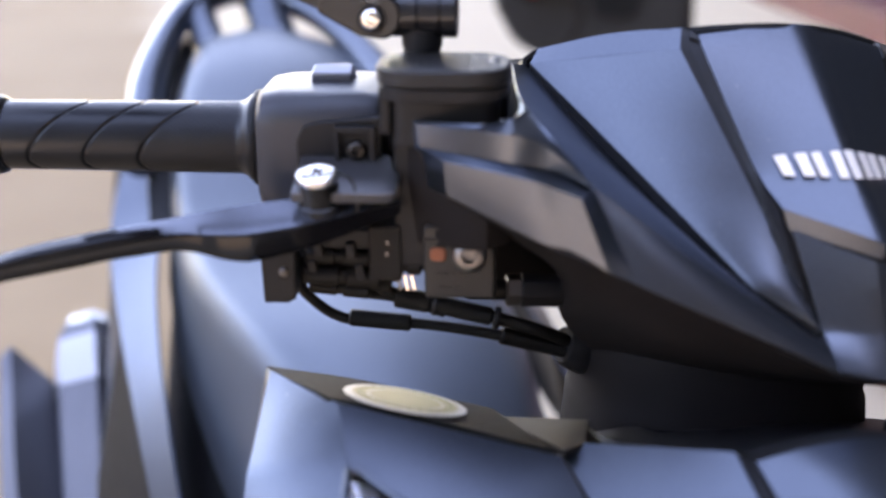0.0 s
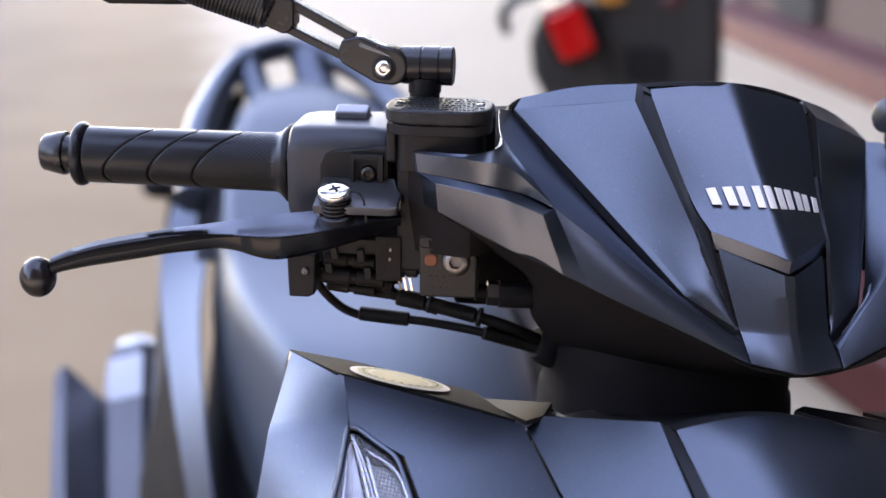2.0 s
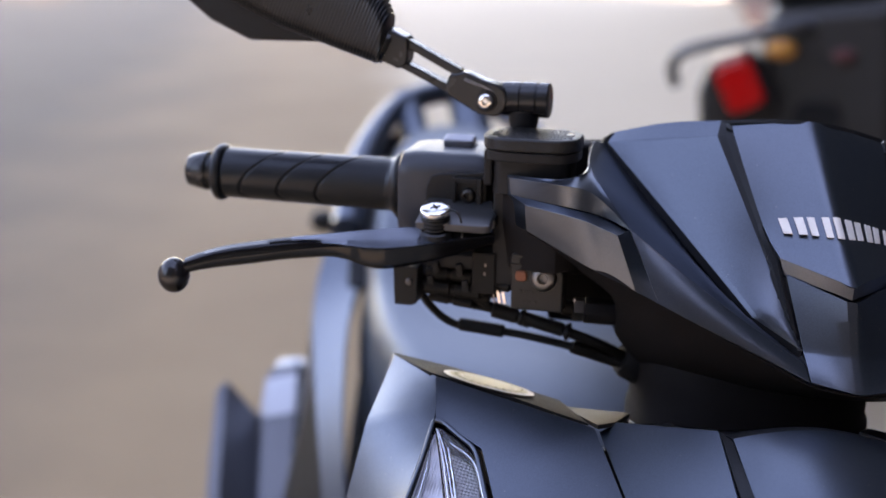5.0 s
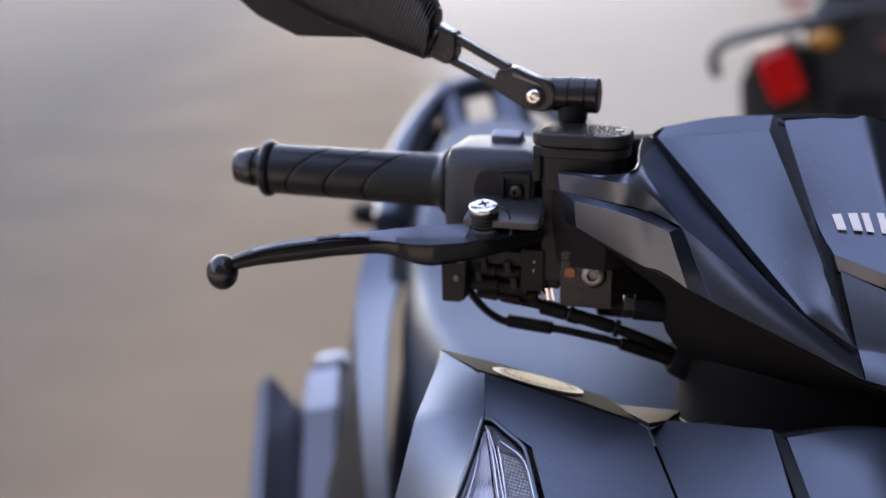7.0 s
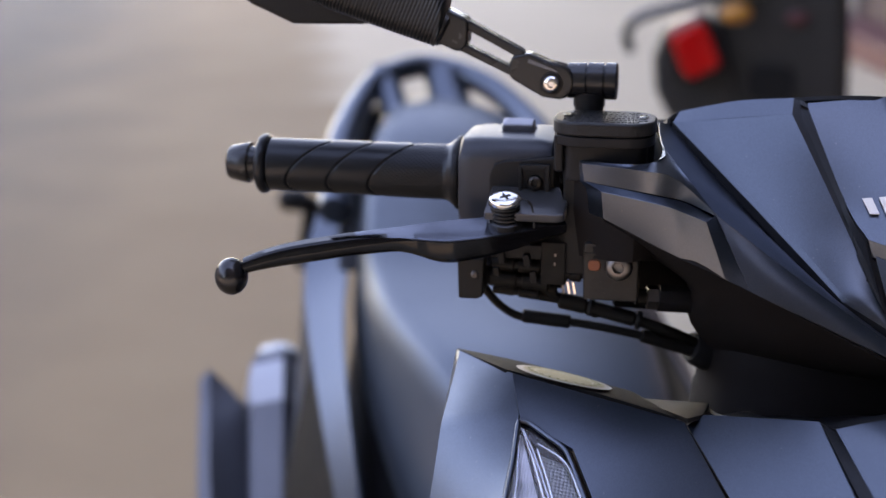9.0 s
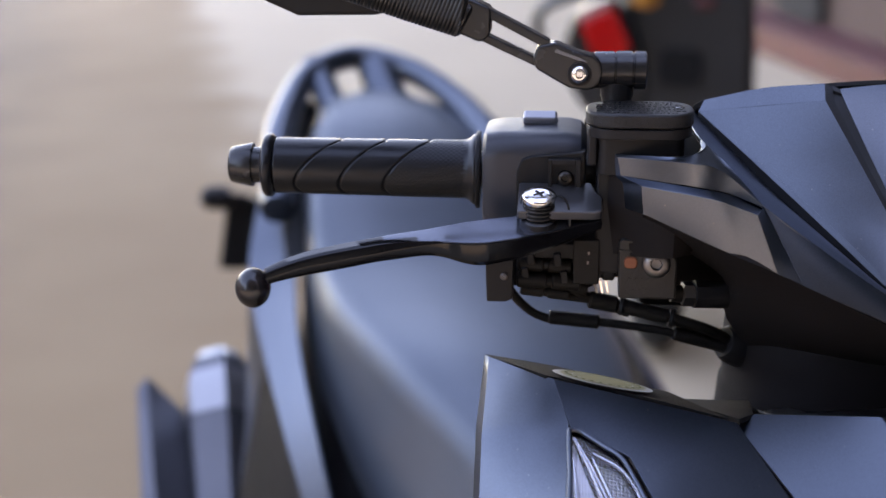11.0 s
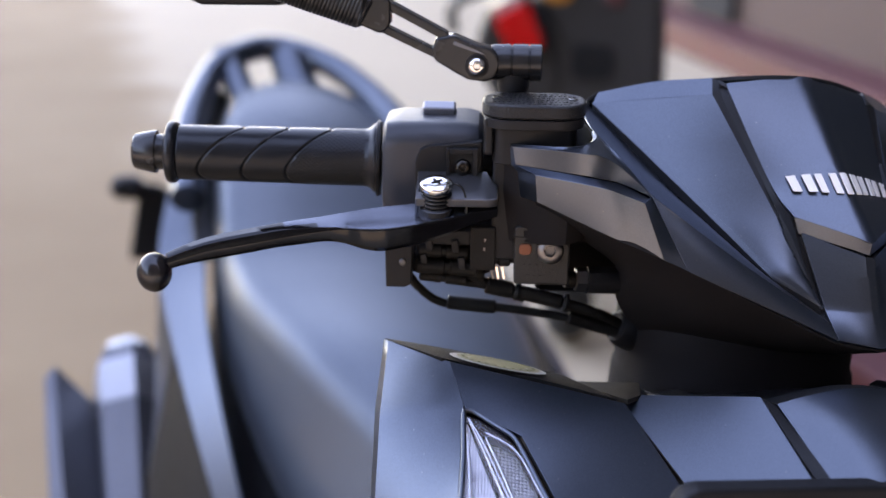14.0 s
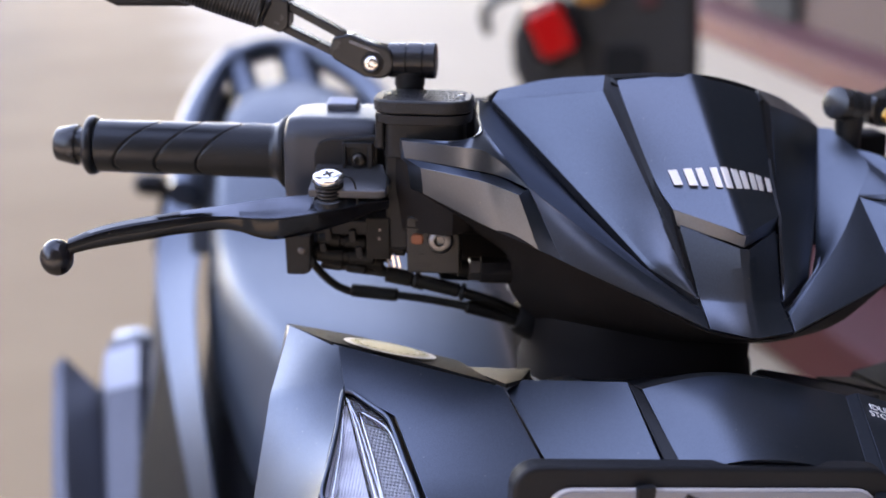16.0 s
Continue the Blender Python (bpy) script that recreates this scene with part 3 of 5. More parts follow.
for side in (-1, 1):
    cover_side(side)
    # black blocks added behind the wing to keep its hollow dark
    part("recess_back", box(bar(side * 0.138, 0.150, 1.082 - LEAN * 0.138), (0.072, 0.020, 0.056), x=U, y=V), matte_black, scooter, bevel=0.004)
    part("recess_block", box(bar(side * 0.138, 0.116, 1.062 - LEAN * 0.138), (0.050, 0.044, 0.050), x=U, y=V), matte_black, scooter, bevel=0.004)

# centre panel with its soft ridge, and the inset nose panel
left = [bar(-u, v, z - LEAN * u) for u, v, z in ((0.0460, 0.0915, 1.1300), (0.0460, 0.0845, 1.1230), (0.038, 0.0465, 1.0800), (0.0336, 0.0268, 1.0662), (0.0316, 0.0245, 1.0568))]
midl = [bar(0, 0.0835, 1.1335), bar(0, 0.0765, 1.1270), bar(0, 0.0325, 1.0840), bar(0, 0.0000, 1.0560), bar(0, 0.0012, 1.0485)]
right = [bar(u, v, z - LEAN * u) for u, v, z in ((0.0460, 0.0915, 1.1300), (0.0460, 0.0845, 1.1230), (0.038, 0.0465, 1.0800), (0.0336, 0.0268, 1.0662), (0.0316, 0.0245, 1.0568))]
ql = [a.lerp(b, 0.75) - V * 0.0004 + Z * 0.0004 for a, b in zip(left, midl)]
qr = [a.lerp(b, 0.75) - V * 0.0004 + Z * 0.0004 for a, b in zip(right, midl)]
sheet("centre_panel", [q[:4] for q in (left, ql, midl, qr, right)], paint, -V + Z, "matte gunmetal centre panel with a soft ridge", nu=40, nv=25, across=True)
sheet("brow", [[q[3] for q in (left, ql, midl, qr, right)], [q[4] for q in (left, ql, midl, qr, right)]], paint, -V, "chamfered lower edge of the centre panel", nu=25, nv=4, curve=False)
part("cover_backing", box(bar(0, 0.062, 1.026), (0.090, 0.016, 0.056), x=U, y=V), plastic, scooter, bevel=0.004)
nl0 = [bar(-0.0306, 0.0228, 1.0540), bar(-0.0254, 0.0002, 1.0168), bar(-0.0256, -0.0164, 1.0050)]
nl1 = [bar(-0.003, 0.0005, 1.0478), bar(-0.003, -0.0095, 1.0200), bar(-0.003, -0.0212, 1.0022)]
nr1 = [bar(0.003, 0.0005, 1.0478), bar(0.003, -0.0095, 1.0200), bar(0.003, -0.0212, 1.0022)]
nr0 = [bar(0.0306, 0.0228, 1.0540), bar(0.0254, 0.0002, 1.0168), bar(0.0256, -0.0164, 1.0050)]
sheet("nose_panel", [nl0, nl1, nr1, nr0], paint, -V + Z * 0.4, nu=24, nv=5, curve=False, bevel=0.0009)
back = [bar(-0.034, 0.024, 1.052), bar(-0.038, 0.012, 1.0200), bar(-0.034, -0.0100, 1.0085)]
back_m = [bar(0, 0.006, 1.048), bar(0, -0.0055, 1.0200), bar(0, -0.0180, 1.0030)]
back_r = [bar(0.034, 0.024, 1.052), bar(0.038, 0.012, 1.0200), bar(0.034, -0.0100, 1.0085)]
sheet("nose_backing", [back, back_m, back_r], plastic, -V + Z * 0.4, nu=13, nv=5)
# rear half of the cover and the visor behind the top rim
rim = [bar(k * u, v, z - LEAN * u) for k, u, v, z in ((-1, 0.116, 0.1335, 1.1095), (-1, 0.107, 0.137, 1.1185), (-1, 0.0505, 0.101, 1.1315), (1, 0, 0.0835, 1.1335), (1, 0.0505, 0.101, 1.1315), (1, 0.107, 0.137, 1.1185), (1, 0.116, 0.1335, 1.1095))]
rim2 = [p + V * 0.012 - Z * 0.006 for p in rim]
rim3 = [bar(-0.12, 0.165, 1.075), bar(-0.10, 0.185, 1.09), bar(-0.05, 0.20, 1.10), bar(0, 0.205, 1.10), bar(0.05, 0.20, 1.10), bar(0.10, 0.185, 1.09), bar(0.12, 0.165, 1.075)]
rim4 = [bar(-0.11, 0.15, 1.02), bar(-0.09, 0.17, 1.00), bar(-0.05, 0.18, 0.99), bar(0, 0.185, 0.985), bar(0.05, 0.18, 0.99), bar(0.09, 0.17, 1.00), bar(0.11, 0.15, 1.02)]
sheet("rear_cover", [rim, rim2, rim3, rim4], plastic, V + Z, nu=42, nv=5)

core = [[bar(k * u, v, z - LEAN * u) for u, v, z in ((0.100, 0.137, 1.098), (0.050, 0.034, 1.016), (0.030, 0.014, 1.002))] for k in (-1, 1)]
sheet("cover_core", [core[0], [bar(0, 0.100, 1.112), bar(0, 0.022, 1.030), bar(0, -0.006, 0.999)], core[1]], plastic, -V + Z, nu=16, nv=5)

# the white badge is drawn as plain bars


def on_centre(u, f):
    """A point a little proud of the centre panel, f from its top to its bottom."""
    def at(line):
        k = f * (len(line) - 1)
        i = min(int(k), len(line) - 2)
        return line[i].lerp(line[i + 1], k - i)
    uu = abs(u) / 0.038
    a, b = at(midl), at(left if u < 0 else right)
    p = a.lerp(b, uu)
    return p + (-V + Z * 0.9).normalized() * (0.0014 + 0.0012 * (1 - abs(2 * min(1, uu) - 1)))


nxt = -0.0300
for wd, stem in ((0.0125, 0.37), (0.0115, 0.33), (0.0118, 0.37), (0.0110, 0.36), (0.0112, 0.33)):
    for q0, q1 in ((0.0, stem), (1 - stem, 1.0)):
        cols = [[on_centre(nxt + wd * q, f / 4) for f in (1.94, 2.25)] for q in (q0, (q0 + q1) / 2, q1)]
        part("badge_bar", shell(cols, 0.0006, -V + Z), badge_white, scooter, "plain white bar of the front badge")
    nxt += wd + 0.0020
# -- throttle grip --
G0, G1 = W(-0.184, 0.6265, 1.0845), W(-0.020, 0.6345, 1.0815)
GA = (G1 - G0).normalized()
prof = [(0.0265, 0.0150), (0.028, 0.0163)] + [(0.028 + 0.109 * k / 240, 0.0163 + 0.0006 * k / 240) for k in range(1, 241)] + [(0.139, 0.0173), (0.1412, 0.0185), (0.1428, 0.0203), (0.1440, 0.0206), (0.1448, 0.0203)]


def groove_at(th, k):
    """Where groove k runs at that angle round the grip."""
    d = (th + radians(28) + math.pi) % (2 * math.pi) - math.pi
    return 0.040 + 0.0258 * k + 0.0215 * (1 - math.cos(min(abs(d), 1.9) * 0.95)) ** 0.9


def grip_radius(s, th, r):
    if s < 0.029 or s > 0.1375:
        return r
    cut = 0.0
    for k in range(3):
        d = abs(s - groove_at(th, k))
        cut = max(cut, 0.0011 * math.exp(-(d / 0.00075) ** 2))
    rise = 0.0
    if s > groove_at(th, 2) + 0.0012:
        a, b = 2 * math.pi * s / 0.0030, 44 * th
        rise = 0.00009 * (math.cos(a + b) + math.cos(a - b))
    return r - cut + rise


bm = lathe(G0, G1, prof, 264, radius=grip_radius)
grip = part("throttle_grip", bm, rubber, scooter, "black rubber grip with three curved grooves and a knurled patch", angle=60)
bm = lathe(G0, G1, [(0.0195, 0.0135), (0.0205, 0.0172), (0.0215, 0.0183), (0.0235, 0.0187), (0.0255, 0.0181), (0.0268, 0.0165)], 48)
part("grip_ring", bm, rubber, grip)
part("grip_flange", lathe(G0, G1, [(0.1440, 0.0190), (0.1446, 0.0222), (0.1458, 0.0226), (0.1470, 0.0222), (0.1474, 0.0180)], 48), plastic, grip, "thin black flange at the grip's inner end")
bm = lathe(G0, G1, [(0.0, 0.0085), (0.0006, 0.0098), (0.0018, 0.0106), (0.0125, 0.0128), (0.0138, 0.0126), (0.0142, 0.0106), (0.0205, 0.0104)], 48)
part("bar_end", bm, satin, scooter, "black anodised tapered bar end weight")
bm = lathe(G0, G1, [(0.015, 0.0105), (0.30, 0.0108)], 32)
part("handlebar_tube", bm, satin, scooter)

# -- switch housing --
sec = [(-0.0340, 0.0255, 0.0270, 0.015), (-0.0335, 0.0268, 0.0284, 0.015), (-0.0318, 0.0280, 0.0294, 0.014), (-0.0240, 0.0292, 0.0302, 0.0125), (0.014, 0.0298, 0.0308, 0.0115), (0.021, 0.0285, 0.0300, 0.012), (0.024, 0.0250, 0.0280, 0.014)]
bm = bmesh.new()
rings = []
for x, hz, hy, rad in sec:
    c = G0 + GA * (x - G0.x)
    rings.append([bm.verts.new(c + Vector((0, py, pz)) + Z * -0.002) for py, pz in rounded(hy * 2, hz * 2, rad, 8)])
for r0, r1 in zip(rings, rings[1:]):
    for k in range(len(r0)):
        bm.faces.new((r0[k], r0[(k + 1) % len(r0)], r1[(k + 1) % len(r0)], r1[k]))
bm.faces.new(rings[0][::-1])
bm.faces.new(rings[-1])
housing = part("switch_housing", bm, grey_case, scooter, "dark grey plastic switch housing", angle=30)
# thin parting line and a pale scuff on the housing
part("parting_line", box((-0.0055, 0.6148, 1.0985), (0.058, 0.0040, 0.0005)), plastic, housing)
part("scuff", box((-0.0165, 0.6115, 1.1020), (0.0008, 0.0006, 0.0052), x=(1, 0, 0.25)), badge_white, housing, "pale scuff on the plastic")
# raised lower shroud with the square screw well
yf = 0.6015
ol = [(-0.0150, 1.070), (-0.0150, 1.0885), (-0.0120, 1.0955), (-0.0065, 1.0975), (0.0235, 1.1005), (0.0235, 1.070)]
part("housing_lip", solid([W(x, yf + 0.001, z) for x, z in ol], Vector((0, 0.012, 0))), plastic, housing, bevel=0.0012)
for x0, x1, z0, z1 in ((0.0030, 0.0050, 1.078, 1.0965), (0.0180, 0.0210, 1.078, 1.0965), (0.005, 0.018, 1.0935, 1.0965), (0.005, 0.018, 1.078, 1.0795)):
    part("well_rim", box(((x0 + x1) / 2, yf - 0.0005, (z0 + z1) / 2), (x1 - x0, 0.005, z1 - z0)), plastic, housing, bevel=0.0004)
part("well_floor", box((0.0115, yf + 0.0006, 1.0865), (0.013, 0.001, 0.014)), plastic, housing)
socket_screw("housing_screw", (0.0125, yf, 1.0855), (-0.1, -1, 0.1), 0.0046, 0.0035, dark_steel, housing, "blackened screw in a square well")
part("starter_button", box((-0.003, 0.640, 1.1105), (0.0195, 0.010, 0.0075), y=(0, 0.95, 0.3)), silver, housing, "silver grey push button", bevel=0.0015)
part("button_base", box((-0.003, 0.641, 1.1055), (0.021, 0.012, 0.006), y=(0, 0.95, 0.3)), grey_case, housing, bevel=0.001)

# -- brake master cylinder --
res = part("fluid_reservoir", solid([W(0.0525 + x, 0.603 + y, 1.0905) for x, y in rounded(0.047, 0.029, 0.007, 6)], Z * 0.0255), plastic, scooter, "black brake fluid reservoir", bevel=0.0008)
cap = part("reservoir_cap", solid([W(0.0518 + x, 0.602 + y, 1.1175) for x, y in rounded(0.0580, 0.0410, 0.0165, 10)], Z * 0.0080), cap_black, res, "black cap with embossed writing", bevel=0.0016, seg=3)
part("cap_seam", solid([W(0.0518 + x, 0.602 + y, 1.1115) for x, y in rounded(0.0565, 0.0395, 0.0160, 10)], Z * 0.0056), plastic, res, bevel=0.0006)
rnd = random.Random(4)
bm = bmesh.new()
for row in range(6):
    x = 0.0285 + (0.004 if row in (0, 5) else 0)
    lim = 0.0750 - (0.004 if row in (0, 5) else 0)
    y = 0.5875 + row * 0.0056
    while x < lim:
        wd = rnd.uniform(0.0008, 0.0022)
        box((x + wd / 2, y + rnd.uniform(-0.0004, 0.0004), 1.1256), (wd, rnd.uniform(0.0012, 0.0028), 0.0006), bm=bm)
        x += wd + rnd.uniform(0.0006, 0.0016)
tagged(part("embossed_print", bm, cap_black, cap, "raised plain marks of unreadable embossed writing"), kind="stuff")
for x in (0.0305, 0.0735):
    bm = lathe((x, 0.602, 1.1250), (x, 0.602, 1.2), [(0, 0.0026), (0.0009, 0.0026), (0.0012, 0.0018)], 20)
    part("cap_screw", bm, satin, cap)
part("cylinder_body", box((0.0375, 0.608, 1.072), (0.0160, 0.030, 0.078)), plastic, scooter, "black cast master cylinder body", bevel=0.0018)
part("cylinder_collar", box((0.0268, 0.603, 1.106), (0.0055, 0.026, 0.022)), plastic, scooter, bevel=0.0018)
part("cylinder_foot", box((0.048, 0.606, 1.048), (0.034, 0.022, 0.036)), matte_black, scooter, bevel=0.002)

# -- brake lever --
ln = W(0.334, -0.9425, 0).normalized()


def lev(x, z, d=0.0):
    y = 0.527 + (x + 0.148) * 0.3562
    return W(x, y, z) + ln * d


keys = [(-0.1420, 1.0524, 1.0482, 1.0438, 0.0044), (-0.1335, 1.0558, 1.0508, 1.0455, 0.0050), (-0.1223, 1.0591, 1.0535, 1.0471, 0.0056), (-0.1100, 1.0613, 1.0550, 1.0484, 0.0060), (-0.0973, 1.0629, 1.0566, 1.0499, 0.0064), (-0.0860, 1.0642, 1.0580, 1.0514, 0.0066), (-0.0750, 1.0654, 1.0592, 1.0522, 0.0066),
        (-0.0600, 1.0669, 1.0607, 1.0533, 0.0071), (-0.0500, 1.0685, 1.0622, 1.0515, 0.0078), (-0.0400, 1.0700, 1.0612, 1.0472, 0.0090), (-0.0310, 1.0706, 1.0590, 1.0456, 0.0102), (-0.0200, 1.0709, 1.0600, 1.0468, 0.0104), (-0.0080, 1.0712, 1.0618, 1.0490, 0.0102), (0.0080, 1.0716, 1.0645, 1.0530, 0.0090), (0.0200, 1.0716, 1.0670, 1.0570, 0.0075), (0.0310, 1.0700, 1.0670, 1.0600, 0.0060)]
tops = spline([W(k[0], k[1], k[2]) for k in keys], 64)
lows = spline([W(k[0], k[3], k[4]) for k in keys], 64)
bm = bmesh.new()
rings = []
for p, q in zip(tops, lows):
    x, zt, zm, zb, w = p.x, p.y, p.z, q.y, q.z
    k = min(1.0, max(0.0, (x + 0.088) / 0.045))
    k = k * k * (3 - 2 * k)                                       # 0 on the round bar, 1 on the broad root
    h = zt - zb
    zc = zb + 0.58 * h
    bar_ring = [(zm, -w), (zt - 0.20 * h, -w * 0.80), (zt, -w * 0.40), (zt - 0.06 * h, w * 0.55), (zt - 0.15 * h, w * 0.84), (zm + 0.0004, w), (zm - 0.0008, w), (zb + 0.22 * h, w * 0.85), (zb + 0.07 * h, w * 0.5), (zb, 0.0), (zb + 0.1 * h, -w * 0.7)]
    root_ring = [(zc + 0.10 * h, -w * 0.95), (zc + 0.27 * h, -w * 0.95), (zc + 0.285 * h, -w * 0.88), (zc + 0.150 * h, w * 0.0), (zc + 0.015 * h, w * 0.94), (zc, w), (zc - 0.03 * h, w * 1.02), (zb + 0.14 * h, w * 0.86), (zb + 0.04 * h, w * 0.66), (zb, w * 0.35), (zb + 0.08 * h, -w * 1.1)]
    rings.append([bm.verts.new(lev(x, a[0] + (b[0] - a[0]) * k, a[1] + (b[1] - a[1]) * k)) for a, b in zip(bar_ring, root_ring)])
for p, r0, r1 in zip(tops, rings, rings[1:]):
    for k in range(11):
        f = bm.faces.new((r0[k], r0[(k + 1) % 11], r1[(k + 1) % 11], r1[k]))
        f.material_index = 1 if k == 2 and p.x > -0.085 or k == 3 and p.x > -0.066 else 0      # sky sheen on the lever's top, set as a paler material
bm.faces.new(rings[0])
bm.faces.new(rings[-1][::-1])
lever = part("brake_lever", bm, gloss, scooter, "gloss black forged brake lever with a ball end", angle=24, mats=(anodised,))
part("lever_ball", ball(lev(-0.1482, 1.0428), 0.0100, None, (0.93, 0.98, 1.06)), ball_black, lever, "satin black ball end")
# clamp plate above, pivot bolt, return spring
PL = Vector((0, 0.966, 0.259))                          # the plate rises to the rear
ol = [(-0.0130, 0.000), (-0.0132, 0.033), (0.0265, 0.033), (0.0300, 0.021), (0.0325, 0.017), (0.0325, 0.002), (0.0280, 0.000)]
part("pivot_bracket", solid([W(x, 0.5725, 1.0742) + PL * d for x, d in ol], Vector((0, 0.0012, -0.0050))), grey_alloy, scooter, "dark grey lever pivot bracket", bevel=0.0010)
part("bracket_ledge", box((0.0235, 0.5885, 1.0735), (0.020, 0.012, 0.006)), satin, scooter, bevel=0.001)
BX = W(-0.0015, 0.5795, 1.0680)
BZ = Vector((0.02, -0.26, 0.965)).normalized()          # the pivot leans towards the front
BT = Matrix.Translation(BX) @ Z.rotation_difference(BZ).to_matrix().to_4x4() @ Matrix.Translation(-BX)
bolt = part("pivot_bolt", lathe(BX, BX + BZ, [(0.0122, 0.0080), (0.0124, 0.0090), (0.0142, 0.0093), (0.0150, 0.0090), (0.0157, 0.0080), (0.0160, 0.0050), (0.0160, 0.0012)], 40), chrome, scooter, "zinc plated cross-head pivot bolt")
for k in range(2):
    part("cross_slot", box(BX + BZ * 0.0160, (0.0066, 0.0014, 0.0006), x=BT.to_3x3() @ W(math.cos(0.6 + k * 1.571), math.sin(0.6 + k * 1.571), 0), y=BT.to_3x3() @ W(-math.sin(0.6 + k * 1.571), math.cos(0.6 + k * 1.571), 0)), plastic, bolt)
for k in range(4):
    part("spring_coil", lathe(BX + BZ * (0.0022 + 0.0024 * k), BX + BZ * 2, [(0, 0.0074), (0.0005, 0.0084), (0.0012, 0.0087), (0.0019, 0.0084), (0.0024, 0.0074)], 36), satin, bolt)
part("bolt_seat", lathe(BX - BZ * 0.004, BX, [(0, 0.0092), (0.0005, 0.0100), (0.005, 0.0100), (0.006, 0.0086)], 36), satin, bolt)
part("spring_wire", tube([BX + W(0.0065, -0.002, 0.0135), BX + W(0.012, -0.003, 0.0135), BX + W(0.0155, -0.004, 0.010), BX + W(0.017, -0.005, 0.002), BX + W(0.017, -0.005, -0.002)], [0.0006, 0.0006], 8, 24), satin, bolt, "thin black spring wire")
part("spring_wire", tube([BX + W(-0.009, 0.004, 0.012), BX + W(-0.0098, 0.002, 0.009), BX + W(-0.0088, -0.002, 0.006)], [0.0006, 0.0006], 8, 16), satin, bolt)

# -- mirror: clamp, slotted arm, ribbed head --
ribbed = material("ribbed_black_plastic", (0.010, 0.0095, 0.0105), 0.30, 0, 0.1, 1500, 0.2, 40, spec=0.45)


def ribbed_head(T, outline):
    """A flat rounded housing along the arm, with fine ribs across it."""
    ax, az = -0.919, 0.394
    flat = [((x + 0.0462) * ax + (z - 1.1650) * az, (x + 0.0462) * az - (z - 1.1650) * ax) for x, z in outline]
    bm = bmesh.new()
    rings = []
    end = max(a for a, b in flat) - 0.003
    start = min(a for a, b in flat) + 0.0015
    pitch = 0.0021
    k = 0
    while start + k * pitch / 4 < end:
        at = start + k * pitch / 4
        cut = [b0 + (b1 - b0) * (at - a0) / (a1 - a0) for (a0, b0), (a1, b1) in zip(flat, flat[1:] + flat[:1]) if (a0 - at) * (a1 - at) < 0]
        if len(cut) >= 2:
            lo, hi = min(cut), max(cut)
            sink = (0.0, 0.00012, 0.00045, 0.00012)[k % 4]
            w, h = hi - lo - 2 * sink, 0.026 - 2 * sink
            ring = []
            for p, q in rounded(w, h, min(0.0105, 0.45 * w), 6):
                b = (lo + hi) / 2 + p
                ring.append(bm.verts.new(T(W(-0.0462 + at * ax + b * az, 0.6185 + q, 1.1650 + at * az - b * ax))))
            rings.append(ring)
        k += 1
    n = len(rings[0])
    for r0, r1 in zip(rings, rings[1:]):
        for j in range(n):
            bm.faces.new((r0[j], r0[(j + 1) % n], r1[(j + 1) % n], r1[j]))
    bm.faces.new(rings[0])
    bm.faces.new(rings[-1][::-1])
    bmesh.ops.recalc_face_normals(bm, faces=bm.faces)
    return bm


